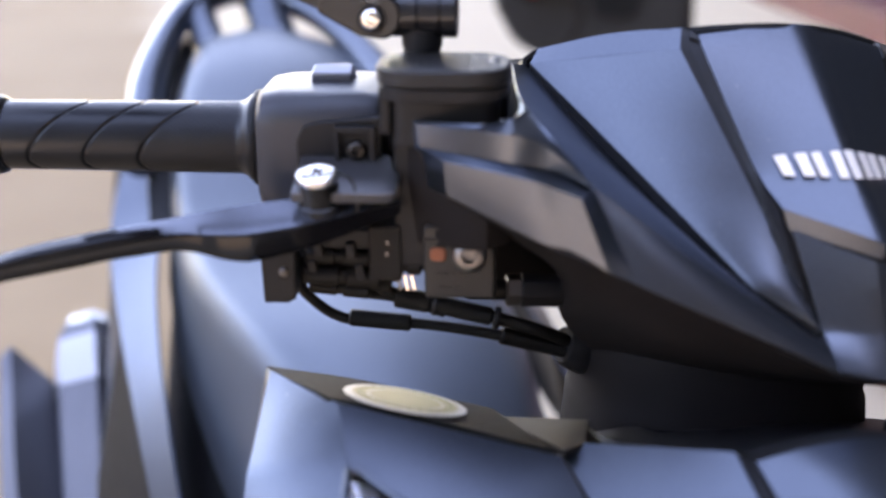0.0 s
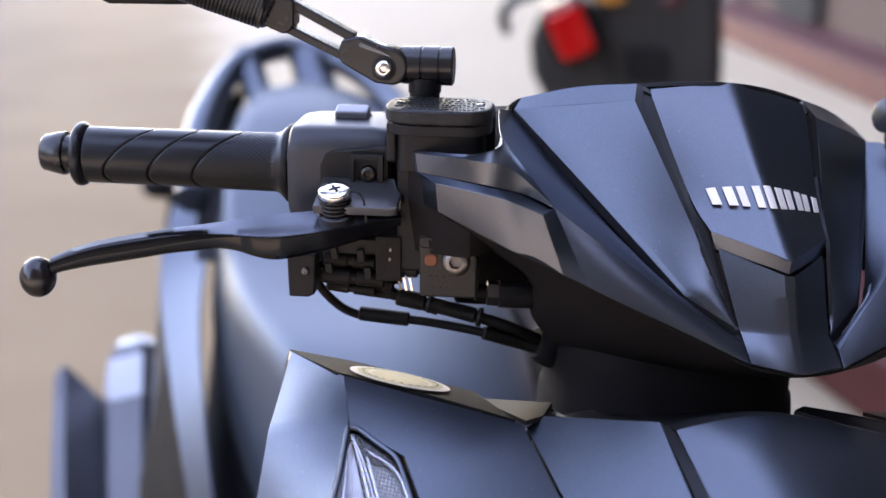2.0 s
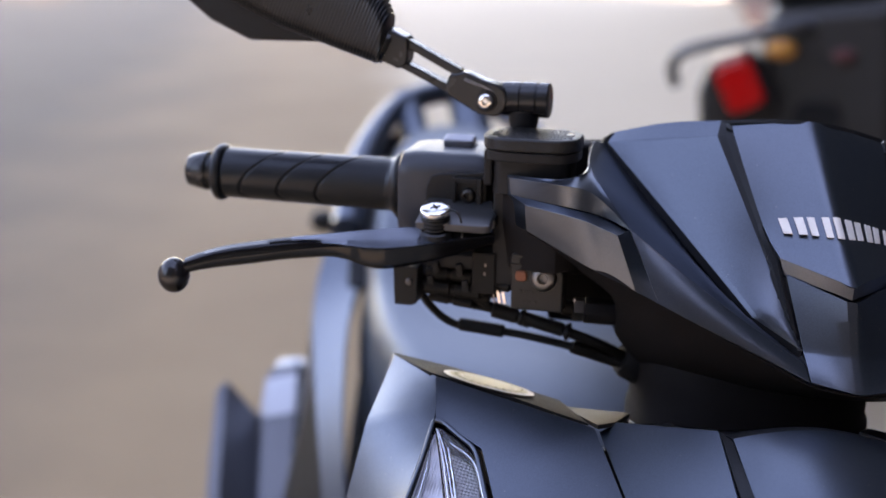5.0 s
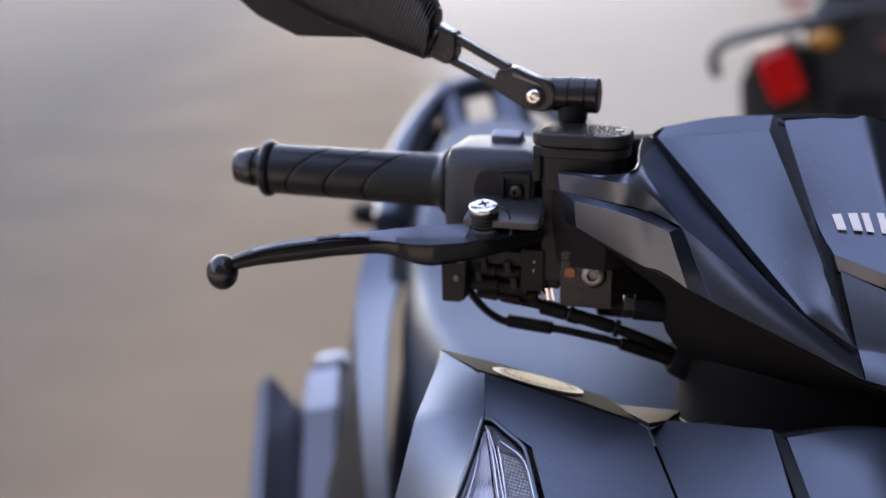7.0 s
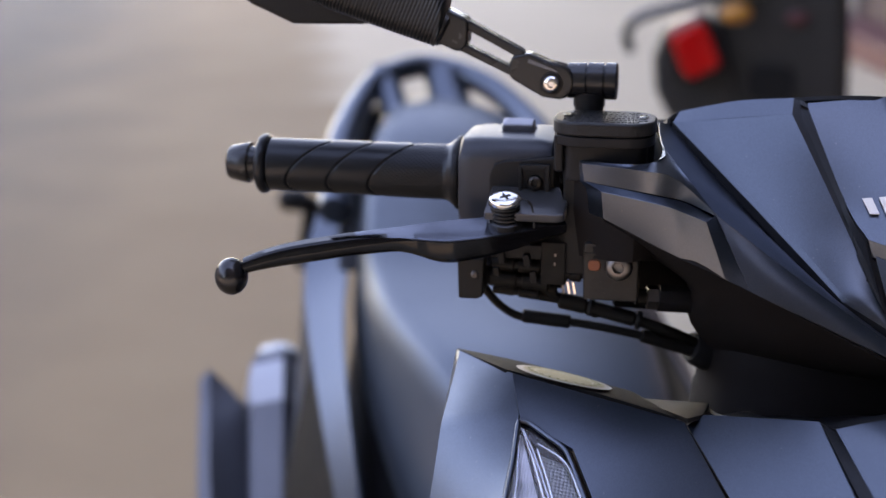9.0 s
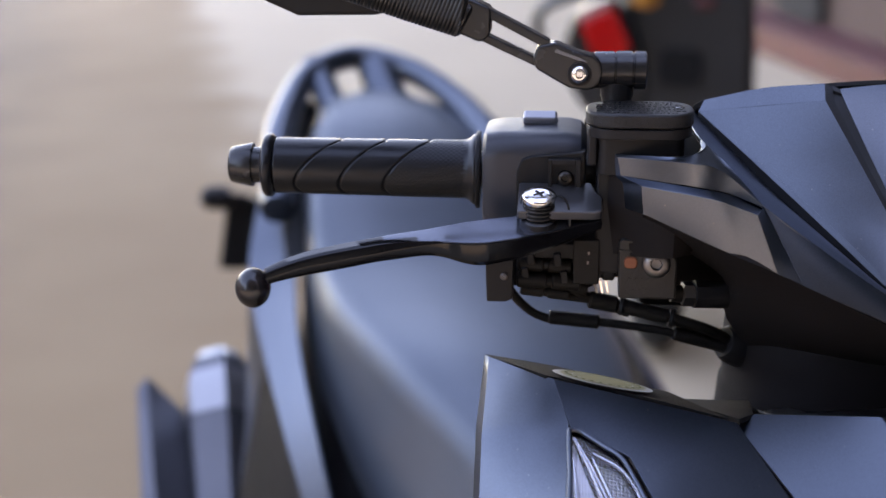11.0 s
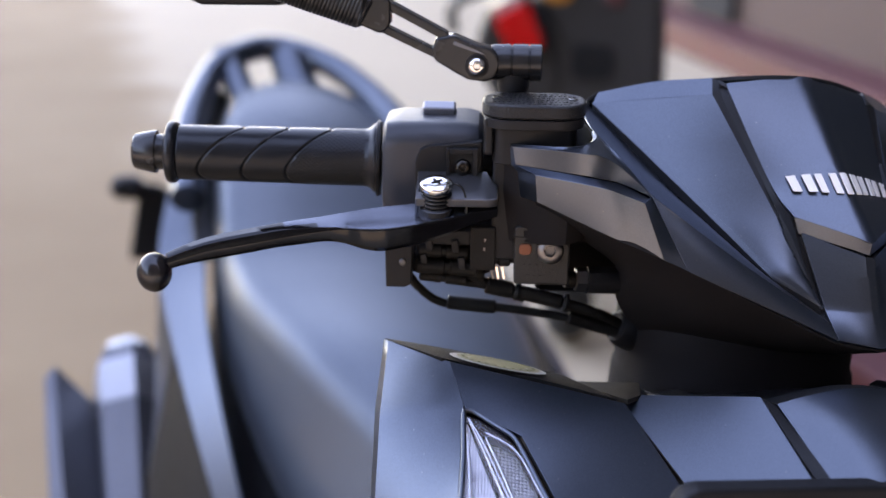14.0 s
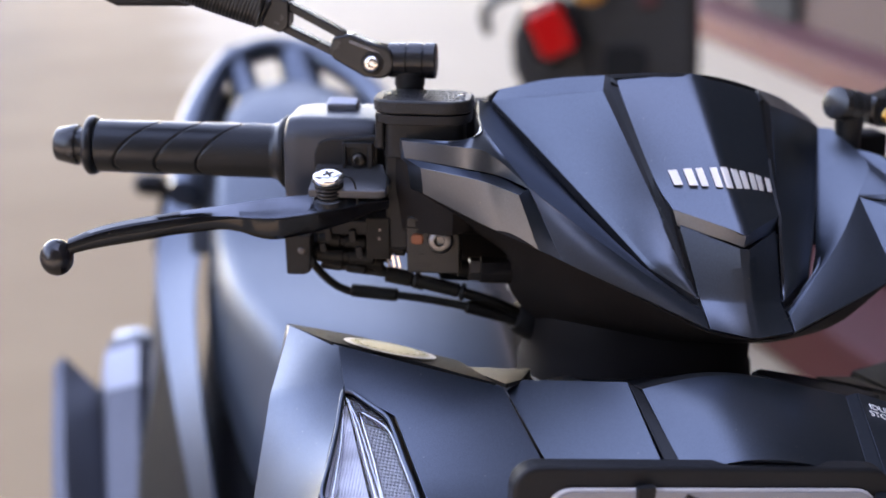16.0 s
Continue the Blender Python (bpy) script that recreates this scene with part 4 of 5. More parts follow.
def mirror_stalk(T, screw_mat, with_head):
    """The rear-view mirror's clamp and arm; T lays the points on one side or the other."""
    bm = lathe(T(W(0.0265, 0.628, 1.1415)), T(W(0.0562, 0.628, 1.1415)), [(0, 0.0085), (0.001, 0.0103), (0.0116, 0.0106), (0.0120, 0.0096), (0.0126, 0.0096), (0.0130, 0.0107), (0.0216, 0.0107), (0.0220, 0.0096), (0.0226, 0.0096), (0.0230, 0.0107), (0.0290, 0.0107), (0.0297, 0.0096)], 48)
    clamp = part("mirror_clamp", bm, satin, scooter, "black alloy mirror clamp with a steel socket screw")
    bm = lathe(T(W(0.0400, 0.628, 1.080)), T(W(0.0400, 0.628, 1.14)), [(0, 0.0085), (0.047, 0.0085), (0.047, 0.0092), (0.055, 0.0092)], 28)
    part("mirror_stem", bm, plastic, scooter)
    th = T(W(0, 0.013, 0)) - T(W(0, 0, 0))
    ol = [(-0.0045, 1.1565), (0.0057, 1.1584), (0.0182, 1.1533), (0.0270, 1.1512), (0.0305, 1.1480), (0.0318, 1.1420), (0.0306, 1.1360), (0.0275, 1.1326), (0.0233, 1.1317), (0.0139, 1.1327), (0.0059, 1.1370), (-0.0052, 1.1434), (-0.0070, 1.1490)]
    part("arm_knuckle", solid([T(W(x, 0.6165, z)) for x, z in ol], th), satin, clamp, bevel=0.002, seg=3)
    ol = [(0.0050, 1.1530), (0.0180, 1.1487), (0.0240, 1.1475), (0.0190, 1.1500), (0.0060, 1.1550)]
    part("knuckle_flat", solid([T(W(x, 0.6158, z)) for x, z in ol], th * 0.1), anodised, clamp)
    f = T(W(0.0190, 0.6160, 1.1410))
    ax = T(W(0.0190, 0.6060, 1.1410)) - f
    socket_screw("clamp_screw", f, ax, 0.0050, 0.0036, screw_mat, clamp)
    part("screw_recess", lathe(f + ax.normalized() * -0.002, f, [(0, 0.0066), (0.0025, 0.0066), (0.0027, 0.0060)], 32), plastic, clamp)
    if not with_head:
        return
    for (x0, z0), (x1, z1), hh in (((0.0000, 1.1576), (-0.0340, 1.1752), 0.0052), ((-0.0030, 1.1462), (-0.0345, 1.1608), 0.0048)):
        c = T(W((x0 + x1) / 2, 0.623, (z0 + z1) / 2))
        d = T(W(x1, 0.623, z1)) - T(W(x0, 0.623, z0))
        part("arm_rail", box(c, (d.length + 0.004, 0.010, hh), x=d, y=(0, 1, 0)), satin, clamp, "slotted black alloy arm", bevel=0.0012)
    ol = [(-0.0300, 1.1772), (-0.0302, 1.1640), (-0.0325, 1.1600), (-0.0364, 1.1582), (-0.0500, 1.1640), (-0.0540, 1.1730), (-0.0500, 1.1820), (-0.0404, 1.1822)]
    part("arm_sleeve", solid([T(W(x, 0.6145, z)) for x, z in ol], T(W(0, 0.016, 0)) - T(W(0, 0, 0))), satin, clamp, bevel=0.004, seg=4)
    part("sleeve_ring", lathe(T(W(-0.0428, 0.6225, 1.1703)), T(W(-0.0500, 0.6225, 1.1740)), [(0, 0.0098), (0.0015, 0.0116), (0.006, 0.0118)], 32), satin, clamp)
    head_ol = [(-0.0462, 1.1650), (-0.0501, 1.1612), (-0.0750, 1.1690), (-0.1130, 1.1815), (-0.1450, 1.1965), (-0.1750, 1.2180), (-0.1880, 1.2400), (-0.1700, 1.2500), (-0.0800, 1.2330), (-0.0560, 1.2130), (-0.0450, 1.2020), (-0.0405, 1.1900), (-0.0425, 1.1800)]
    head = part("mirror_head", ribbed_head(T, head_ol), ribbed, clamp, "ribbed black mirror housing", angle=20)
    blade = [(-0.0800, 1.1735), (-0.0980, 1.1705), (-0.1420, 1.1700), (-0.1690, 1.1820), (-0.1890, 1.1980), (-0.2030, 1.2300), (-0.1800, 1.2450), (-0.0900, 1.2150)]
    bm = solid([T(W(x, 0.634, z)) for x, z in blade], T(W(0, 0.010, 0)) - T(W(0, 0, 0)))
    part("mirror_blade", bm, plastic, head, "smooth black rear shell of the mirror", bevel=0.003)
    glass = [(x * 0.93 - 0.009, 0.08 + z * 0.935) for x, z in blade]
    part("mirror_glass", solid([T(W(x, 0.6450, z)) for x, z in glass], T(W(0, 0.0015, 0)) - T(W(0, 0, 0))), mirror_glass, head, "silvered glass facing the rider")


def same(p):
    return p


def other(p):
    d = (p - BAR).dot(U)
    return p - U * (2 * d + 0.038) + Z * (2 * LEAN * d)


mirror_stalk(same, chrome, True)
mirror_stalk(other, brass, False)

# -- brake light switch, hose block, cables --
banjo = part("hose_block", solid([W(x, 0.5870, z) for x, z in ((0.0430, 1.0205), (0.0425, 1.0540), (0.0450, 1.0560), (0.0660, 1.0545), (0.0695, 1.0520), (0.0745, 1.0440), (0.0745, 1.0205))], Vector((0, 0.016, 0))), block_plastic, scooter, "dusty black hose block with an orange plug", bevel=0.0014)
part("block_ridge", box((0.0565, 0.5865, 1.0535), (0.024, 0.002, 0.0012), x=(1, 0, -0.08)), block_plastic, banjo)
part("block_ridge", box((0.0565, 0.5868, 1.0480), (0.028, 0.0016, 0.0010), x=(1, 0, -0.05)), block_plastic, banjo)
part("rubber_plug", solid([W(0.0492 + x, 0.5855, 1.0420 + z) for x, z in rounded(0.0072, 0.0066, 0.0024, 5)], Vector((0, 0.004, 0))), orange, banjo, "faded orange rubber plug", bevel=0.0008)
socket_screw("block_screw", (0.0632, 0.5866, 1.0418), (-0.05, -1, 0.12), 0.0078, 0.0046, steel, banjo, "dull steel socket screw")
rnd = random.Random(9)
for k in range(7):
    part("moulded_mark", box((0.049 + 0.0035 * (k % 4) + 0.002 * (k // 4), 0.5868, 1.0320 - 0.0065 * (k // 4)), (0.0016, 0.0008, 0.0020)), block_plastic, banjo)
HX0, HX1 = W(0.0725, 0.600, 1.0200), W(0.1080, 0.606, 1.0180)
part("hose_neck", lathe(HX0, HX1, [(0, 0.0048), (0.0070, 0.0050), (0.0078, 0.0050)], 24), plastic_worn, scooter)
part("hex_nut", lathe(HX0, HX1, [(0.0062, 0.0062), (0.0068, 0.0072), (0.0128, 0.0072), (0.0134, 0.0062)], 6), steel, scooter, "dull steel hexagonal hose nut")
part("hose_ferrule", lathe(HX0, HX1, [(0.0132, 0.0076), (0.0135, 0.0084), (0.034, 0.0084), (0.036, 0.0070)], 8), plastic, scooter, "black hexagonal hose sleeve")
sw = part("lever_stop", solid([W(x, 0.5865, z) for x, z in ((-0.0303, 1.0170), (-0.0310, 1.0420), (-0.0150, 1.0420), (-0.0158, 1.0190), (-0.0195, 1.0170))], Vector((0, 0.013, 0))), plastic, scooter, "small black stop block under the lever", bevel=0.001)
socket_screw("stop_screw", (-0.0205, 0.5865, 1.0325), (0, -1, 0.1), 0.0022, 0.0018, steel, sw)
part("switch_body", box((0.0250, 0.600, 1.0400), (0.0145, 0.018, 0.026)), plastic_worn, scooter, "black brake light switch", bevel=0.001)
part("switch_bracket", box((0.004, 0.603, 1.0445), (0.040, 0.012, 0.009)), plastic, scooter, bevel=0.001)
for k in range(3):
    part("spade_terminal", box((0.0305 + 0.0032 * k, 0.596, 1.0245), (0.0011, 0.0011, 0.0075), x=(1, 0, 0.2)), chrome if k else steel, scooter)
for dx, dz in ((0.0262, 1.0455), (0.0258, 1.0400)):
    part("switch_mark", box((dx, 0.5908, dz), (0.0011, 0.0006, 0.0017)), steel, scooter)


# black filler blocks added for the shade behind hose and lever fittings
part("inner_block", box((0.092, 0.645, 1.030), (0.070, 0.024, 0.060)), matte_black, scooter, bevel=0.003)
part("control_filler", box((0.002, 0.618, 1.035), (0.056, 0.016, 0.034)), matte_black, scooter, bevel=0.003)


def cable(name, pts, r, mat=plastic_worn, label="dusty black control cable"):
    return part(name, tube(pts, [r, r], 12, 56), mat, scooter, label)


for a, b, r in ((W(-0.013, 0.5985, 1.0365), W(0.017, 0.5995, 1.0345), 0.0040), (W(-0.014, 0.597, 1.0275), W(0.022, 0.599, 1.0250), 0.0046), (W(-0.012, 0.602, 1.0200), W(0.016, 0.603, 1.0165), 0.0034), (W(0.026, 0.596, 1.0330), W(0.041, 0.597, 1.0315), 0.0036)):
    n = (b - a).length
    part("cable_end", lathe(a, b, [(0, r * 0.7), (0.001, r), (n * 0.45, r), (n * 0.47, r * 0.75), (n * 0.55, r * 0.75), (n * 0.57, r), (n - 0.001, r), (n, r * 0.7)], 18), plastic_worn, scooter, "dusty black cable end fitting")
for x, z in ((-0.006, 1.0410), (0.009, 1.0400), (0.013, 1.0300), (-0.009, 1.0315)):
    part("cable_clamp", box((x, 0.5965, z), (0.0042, 0.006, 0.0075), x=(1, 0, 0.15)), plastic, scooter, bevel=0.0008)


cable("cable", [W(-0.018, 0.606, 1.0330), W(-0.019, 0.610, 1.0180), W(-0.006, 0.614, 1.0020), W(0.011, 0.615, 0.9963), W(0.0325, 0.615, 0.9962), W(0.058, 0.615, 0.9934), W(0.090, 0.616, 0.9873), W(0.114, 0.628, 0.976)], 0.0026)
cable("cable", [W(0.0185, 0.605, 1.0200), W(0.030, 0.609, 1.0115), W(0.0442, 0.610, 1.0086), W(0.0585, 0.610, 1.0062), W(0.0728, 0.610, 1.0021), W(0.0942, 0.612, 0.995), W(0.114, 0.626, 0.981)], 0.0032)
cable("cable", [W(-0.0185, 0.604, 1.0270), W(0.0017, 0.605, 1.0215), W(0.020, 0.607, 1.0180), W(0.0416, 0.612, 1.0065), W(0.070, 0.614, 1.000), W(0.112, 0.628, 0.980)], 0.0022)
cable("cable", [W(-0.012, 0.606, 1.0400), W(-0.010, 0.606, 1.0260), W(0.008, 0.606, 1.0160), W(0.028, 0.608, 1.0120), W(0.050, 0.612, 1.0030)], 0.0024)
for a, b, r in ((W(0.004, 0.615, 0.9985), W(0.0335, 0.615, 0.9962), 0.0042), (W(0.027, 0.608, 1.0125), W(0.043, 0.610, 1.0088), 0.0050), (W(0.0455, 0.610, 1.0083), W(0.0725, 0.610, 1.0022), 0.0044), (W(0.076, 0.615, 0.9905), W(0.109, 0.622, 0.9800), 0.0040), (W(0.0, 0.605, 1.0245), W(0.026, 0.607, 1.0195), 0.0048)):
    n = (b - a).length
    part("cable_sleeve", lathe(a, b, [(0, r * 0.8), (0.001, r), (n - 0.001, r), (n, r * 0.8)], 20), plastic_worn, scooter, "rubber sleeve on a cable")
for a in (W(0.0444, 0.610, 1.0086), W(0.0732, 0.610, 1.0020)):
    part("cable_clip", lathe(a, a + W(0.02, 0, -0.004), [(0, 0.0052), (0.0015, 0.0058), (0.003, 0.0052)], 20), plastic, scooter)

# -- steering neck --
NC = W(0.183, 0.652, 0)
bm = bmesh.new()
rings = []
for z, r in ((1.010, 0.060), (0.990, 0.072), (0.975, 0.0735), (0.952, 0.0725), (0.948, 0.0745), (0.930, 0.0760), (0.900, 0.078)):
    rings.append([bm.verts.new(NC + Z * z + U * (r * math.copysign(abs(math.cos(a)) ** 0.85, math.cos(a))) + V * (r * 0.85 * math.copysign(abs(math.sin(a)) ** 0.85, math.sin(a)))) for a in [2 * math.pi * k / 56 for k in range(56)]])
for r0, r1 in zip(rings, rings[1:]):
    for k in range(56):
        bm.faces.new((r0[k], r0[(k + 1) % 56], r1[(k + 1) % 56], r1[k]))
bm.faces.new(rings[0])
bm.faces.new(rings[-1][::-1])
neck = part("steering_neck", bm, matte_black, scooter, "black plastic steering neck shroud")
part("cable_boot", lathe(W(0.106, 0.622, 0.9830), W(0.135, 0.640, 0.970), [(0, 0.0085), (0.004, 0.0110), (0.012, 0.0125), (0.03, 0.0125)], 24), plastic, neck, "rubber boot where the cables enter")
# -- front apron: both flanks alike --
OUT2 = Vector((0.134, -0.323, 0.937))
tip, ridge, seam, seam_b = W(-0.0312, 0.5850, 0.9855), W(0.0085, 0.5430, 0.9900), W(0.1045, 0.5310, 0.9735), W(0.1300, 0.4840, 0.9495)


def apron_side(T, full):
    def face(*p):
        return [T(q) for q in p]
    out = T(OUT2) - T(W(0, 0, 0))
    # broad flank beside the turn signal, round its opening
    low_r = W(0.152, 0.446, 0.9250)
    s_top, s_sh, s_br, s_bl, s_l = W(0.0182, 0.5085, 0.9785), W(0.0480, 0.4950, 0.9695), W(0.0735, 0.4390, 0.9455), W(0.0160, 0.4330, 0.9500), W(0.0165, 0.4790, 0.9672)
    outer = [ridge, ridge.lerp(seam, 0.33), ridge.lerp(seam, 0.66), seam, seam_b, low_r]
    inner = [s_top, s_top.lerp(s_sh, 0.5), s_sh, s_sh.lerp(s_br, 0.33), s_sh.lerp(s_br, 0.7), s_br]
    flank = sheet("apron_flank", [face(*outer), face(*inner)], paint, out, "matte gunmetal apron flank", nu=31, nv=13, curve=False, bulge=0.0004)
    # outer strip with a rounded shoulder
    e1, e2 = W(-0.0338, 0.5300, 0.9180), W(-0.0308, 0.4700, 0.862)
    o_edge = [tip, tip.lerp(e1, 0.5) + W(-0.0015, 0, 0.002), e1, e2]
    shoulder = [tip.lerp(ridge, 0.07), W(-0.0285, 0.5250, 0.9640), W(-0.0275, 0.4860, 0.9340), W(-0.0250, 0.4200, 0.8880)]
    i_edge = [ridge, s_top + W(-0.0010, 0.0025, 0.0008), s_l + W(0.0004, 0, -0.0006), s_bl + W(0.0004, 0, -0.0020)]
    sheet("apron_strip", [face(*shoulder), face(*i_edge)], paint, out, nu=32, nv=8, curve=False, bulge=0.0028)
    # narrow side face that turns round the edge
    side_low = [p + W(0.0040, 0.0070, -0.0110) for p in o_edge]
    sheet("apron_outer", [face(*shoulder), face(*o_edge), face(*side_low)], paint, T(W(-1, 0, 0)) - T(W(0, 0, 0)), nu=32, nv=8, curve=False)
    # top plate with its drop to the rear
    t_back = [tip + W(0.001, 0.002, -0.0003), W(0.008, 0.594, 0.9765), W(0.045, 0.594, 0.9685), W(0.0735, 0.5930, 0.9630)]
    t_front = [tip, ridge + W(-0.004, 0.003, 0.0006), ridge.lerp(seam, 0.5) + W(0, 0.004, 0.0005), seam + W(-0.004, 0.004, 0.0005)]
    sheet("apron_top", [face(*t_front), face(*t_back)], apron_matte, Z, "dark apron top face with a round sticker", nu=28, nv=5, curve=False, bulge=0.0003)
    sheet("apron_back", [face(*t_back), face(*[p + W(0.02, 0.03, -0.10) for p in t_back])], plastic, V, nu=20, nv=3)
    # small bright wedge behind the seam
    sheet("apron_wedge", [face(seam + W(0.0015, 0.003, 0.0008), W(0.1145, 0.5445, 0.9728)), face(W(0.0745, 0.5925, 0.9592), W(0.118, 0.585, 0.9625))], wedge_gloss, out + Z, "glossy dark brown corner piece behind the seam", nu=8, nv=5)
    # front facet between the seam and the middle
    r_a = [W(0.1060, 0.5400, 0.9675), W(0.1308, 0.4815, 0.9530), W(0.1415, 0.4560, 0.9472)]
    r_b = [W(0.1150, 0.5440, 0.9730), W(0.1500, 0.4700, 0.9570), W(0.1605, 0.4490, 0.9529)]
    r_c = [W(0.1728, 0.5140, 0.9872), W(0.1890, 0.4560, 0.9690), W(0.1960, 0.4390, 0.9652)]
    if full:
        sheet("front_facet", [face(*r_a), face(*r_b), face(*r_c)], paint, out, nu=13, nv=4, curve=False)
    # turn signal
    rim = [W(0.0175, 0.5065, 0.9775), W(0.0225, 0.5075, 0.9768), s_sh + W(-0.003, -0.0015, -0.0008), s_br + W(-0.004, -0.001, -0.001), s_bl + W(0.002, 0.001, -0.001), s_l + W(0.002, 0.001, -0.001)]
    dn = -(T(OUT2) - T(W(0, 0, 0))).normalized()
    case = part("signal_housing", solid([T(p) + dn * 0.010 for p in rim], dn * 0.012), gloss, scooter, "black housing of a clear turn signal", bevel=0.001)
    bm = bmesh.new()
    mid = sum((T(p) for p in rim), Vector()) / 6
    a = [T(p) + dn * 0.0008 for p in rim]
    b = [mid.lerp(q, 0.93) + dn * 0.011 for q in a]
    va, vb = [bm.verts.new(q) for q in a], [bm.verts.new(q) for q in b]
    for k in range(6):
        bm.faces.new((va[k], va[(k + 1) % 6], vb[(k + 1) % 6], vb[k]))
    part("signal_wall", bm, gloss, case)
    # painted lip round the opening
    lipped = [T(p).lerp(T(q), f) - dn * 0.0002 for p, q in zip(rim, rim[1:] + rim[:1]) for f in (0.10, 0.5, 0.90)]
    part("signal_lip", tube(lipped + lipped[:2], [0.0014, 0.0014], 10, 90), paint, flank)
    if not full:
        return
    # silvered bowls with ribs, and the clear cover
    def sp(x, y, d):
        """A point on the plane of the flank at x, y, d below it."""
        z = 0.9735 - (0.134 * (x - 0.1045) - 0.323 * (y - 0.5310)) / 0.937
        return T(W(x, y, z)) + dn * d
    keel = [sp(0.0198, 0.5040, 0.0025), sp(0.0275, 0.4880, 0.004), sp(0.0385, 0.4600, 0.005), sp(0.0465, 0.4400, 0.005)]
    part("signal_keel", tube(keel, [0.0005, 0.0010, 0.0012, 0.0013], 10, 24), reflector, case, "bright central rib")
    part("signal_line", tube([q + (sp(0.0028, 0, 0) - sp(0, 0, 0)) * f for q, f in zip(keel, (0.3, 0.7, 1, 1.1))], [0.0004, 0.0006], 8, 24), reflector, case)
    edge = [sp(0.0300, 0.4960, 0.003), sp(0.0455, 0.4870, 0.003), sp(0.0560, 0.4660, 0.003), sp(0.0690, 0.4390, 0.003)]
    part("signal_line", tube(edge, [0.0006, 0.0007], 8, 24), reflector, case)
    part("signal_line", tube([sp(0.0300, 0.4925, 0.003), sp(0.0395, 0.4690, 0.0035), sp(0.0500, 0.4400, 0.004)], [0.0006, 0.0007], 8, 24), reflector, case)
    for k in range(5):
        f = k / 4
        part("signal_flute", tube([sp(0.0188 + 0.0004 * k, 0.5000 - 0.002 * k, 0.004), sp(0.0176 + 0.0016 * k, 0.4700, 0.0065), sp(0.0172 + 0.0022 * k, 0.4360, 0.007)], [0.00025, 0.0004], 6, 16), reflector if k % 2 else silver, case)
    bowl = shell(loft([[sp(0.0200, 0.5000, 0.0045), sp(0.0185, 0.4780, 0.009), sp(0.0185, 0.4360, 0.0105)], [sp(0.0204, 0.5010, 0.004), sp(0.0268, 0.4860, 0.0075), sp(0.0450, 0.4360, 0.009)]], 20, 5), 0.0008, -dn)
    part("signal_bowl", bowl, fluted, case, "silvered fluted reflector")
    bowl = shell(loft([[sp(0.0305, 0.4905, 0.006), sp(0.0395, 0.4690, 0.008), sp(0.0500, 0.4380, 0.009)], [sp(0.0308, 0.4915, 0.006), sp(0.0485, 0.4850, 0.008), sp(0.0705, 0.4380, 0.008)]], 20, 5), 0.0008, -dn)
    part("signal_bowl", bowl, faceted, case, "silvered faceted reflector")
    cover = solid([T(p) + dn * 0.0012 for p in rim], dn * 0.0012)
    lens = part("signal_lens", cover, lens_clear, case, "clear plastic lens")
    lens.visible_shadow = False


apron_side(same, True)


def far_side(p):
    return mirrored(p)


apron_side(far_side, False)

# round sticker on the apron's top
SC = W(0.0350, 0.5665, 0.9786)
sn = Vector((0.170, 0.290, 0.940)).normalized()
sx = Vector((0.984, 0, -0.177)).normalized()
sy = sn.cross(sx)


def disc(r0, r1, d, n=64):
    bm = bmesh.new()
    a = [bm.verts.new(SC + sn * d + (sx * math.cos(2 * math.pi * k / n) + sy * (math.sin(2 * math.pi * k / n) * 1.0)) * r1) for k in range(n)]
    if r0 == 0:
        bm.faces.new(a)
    else:
        b = [bm.verts.new(SC + sn * d + (sx * math.cos(2 * math.pi * k / n) + sy * (math.sin(2 * math.pi * k / n) * 1.0)) * r0) for k in range(n)]
        for k in range(n):
            bm.faces.new((a[k], a[(k + 1) % n], b[(k + 1) % n], b[k]))
    return bm


sticker = part("round_sticker", disc(0, 0.0280, 0.0012), sticker_white, scooter, "round white and gold sticker with unreadable print")
part("sticker_ring", disc(0.0175, 0.0240, 0.0016), sticker_gold, sticker)
part("sticker_middle", disc(0, 0.0165, 0.0016), sticker_gold, sticker)
rnd = random.Random(3)
for k in range(26):
    a = 2 * math.pi * k / 26
    c = SC + sn * 0.0020 + (sx * math.cos(a) + sy * math.sin(a)) * 0.0208
    part("sticker_bar", box(c, (0.0016, rnd.uniform(0.0016, 0.0026), 0.0002), x=sx, y=sy), sticker_green, sticker)

# middle of the front with its top lip
tops = [W(0.1808, 0.5100, 0.9852), W(0.2000, 0.5150, 0.9890), W(0.2226, 0.5235, 0.9895), W(0.2485, 0.5325, 0.9850), W(0.2965, 0.5480, 0.9704)]
lows = [W(0.2070, 0.4300, 0.9600), W(0.2200, 0.4320, 0.9680), W(0.2400, 0.4370, 0.9700), W(0.2650, 0.4450, 0.9650), W(0.2992, 0.4620, 0.9479)]
sheet("front_middle", [tops, [a.lerp(b, 0.80) for a, b in zip(tops, lows)]], paint, -V + Z * 1.2, "matte gunmetal front panel", nu=24, nv=12, bulge=0.004)
lip = [p + V * 0.014 - Z * 0.004 for p in tops]
sheet("front_lip", [tops, lip], plastic, Z, nu=20, nv=3)
groove = [W(0.1735, 0.5140, 0.9868), W(0.1905, 0.4600, 0.9690), W(0.2010, 0.4330, 0.9640)]
groove2 = [W(0.1808, 0.5100, 0.9838), W(0.1985, 0.4560, 0.9690), W(0.2080, 0.4300, 0.9590)]
sheet("front_groove", [groove, groove2], plastic, -V + Z, nu=12, nv=3)
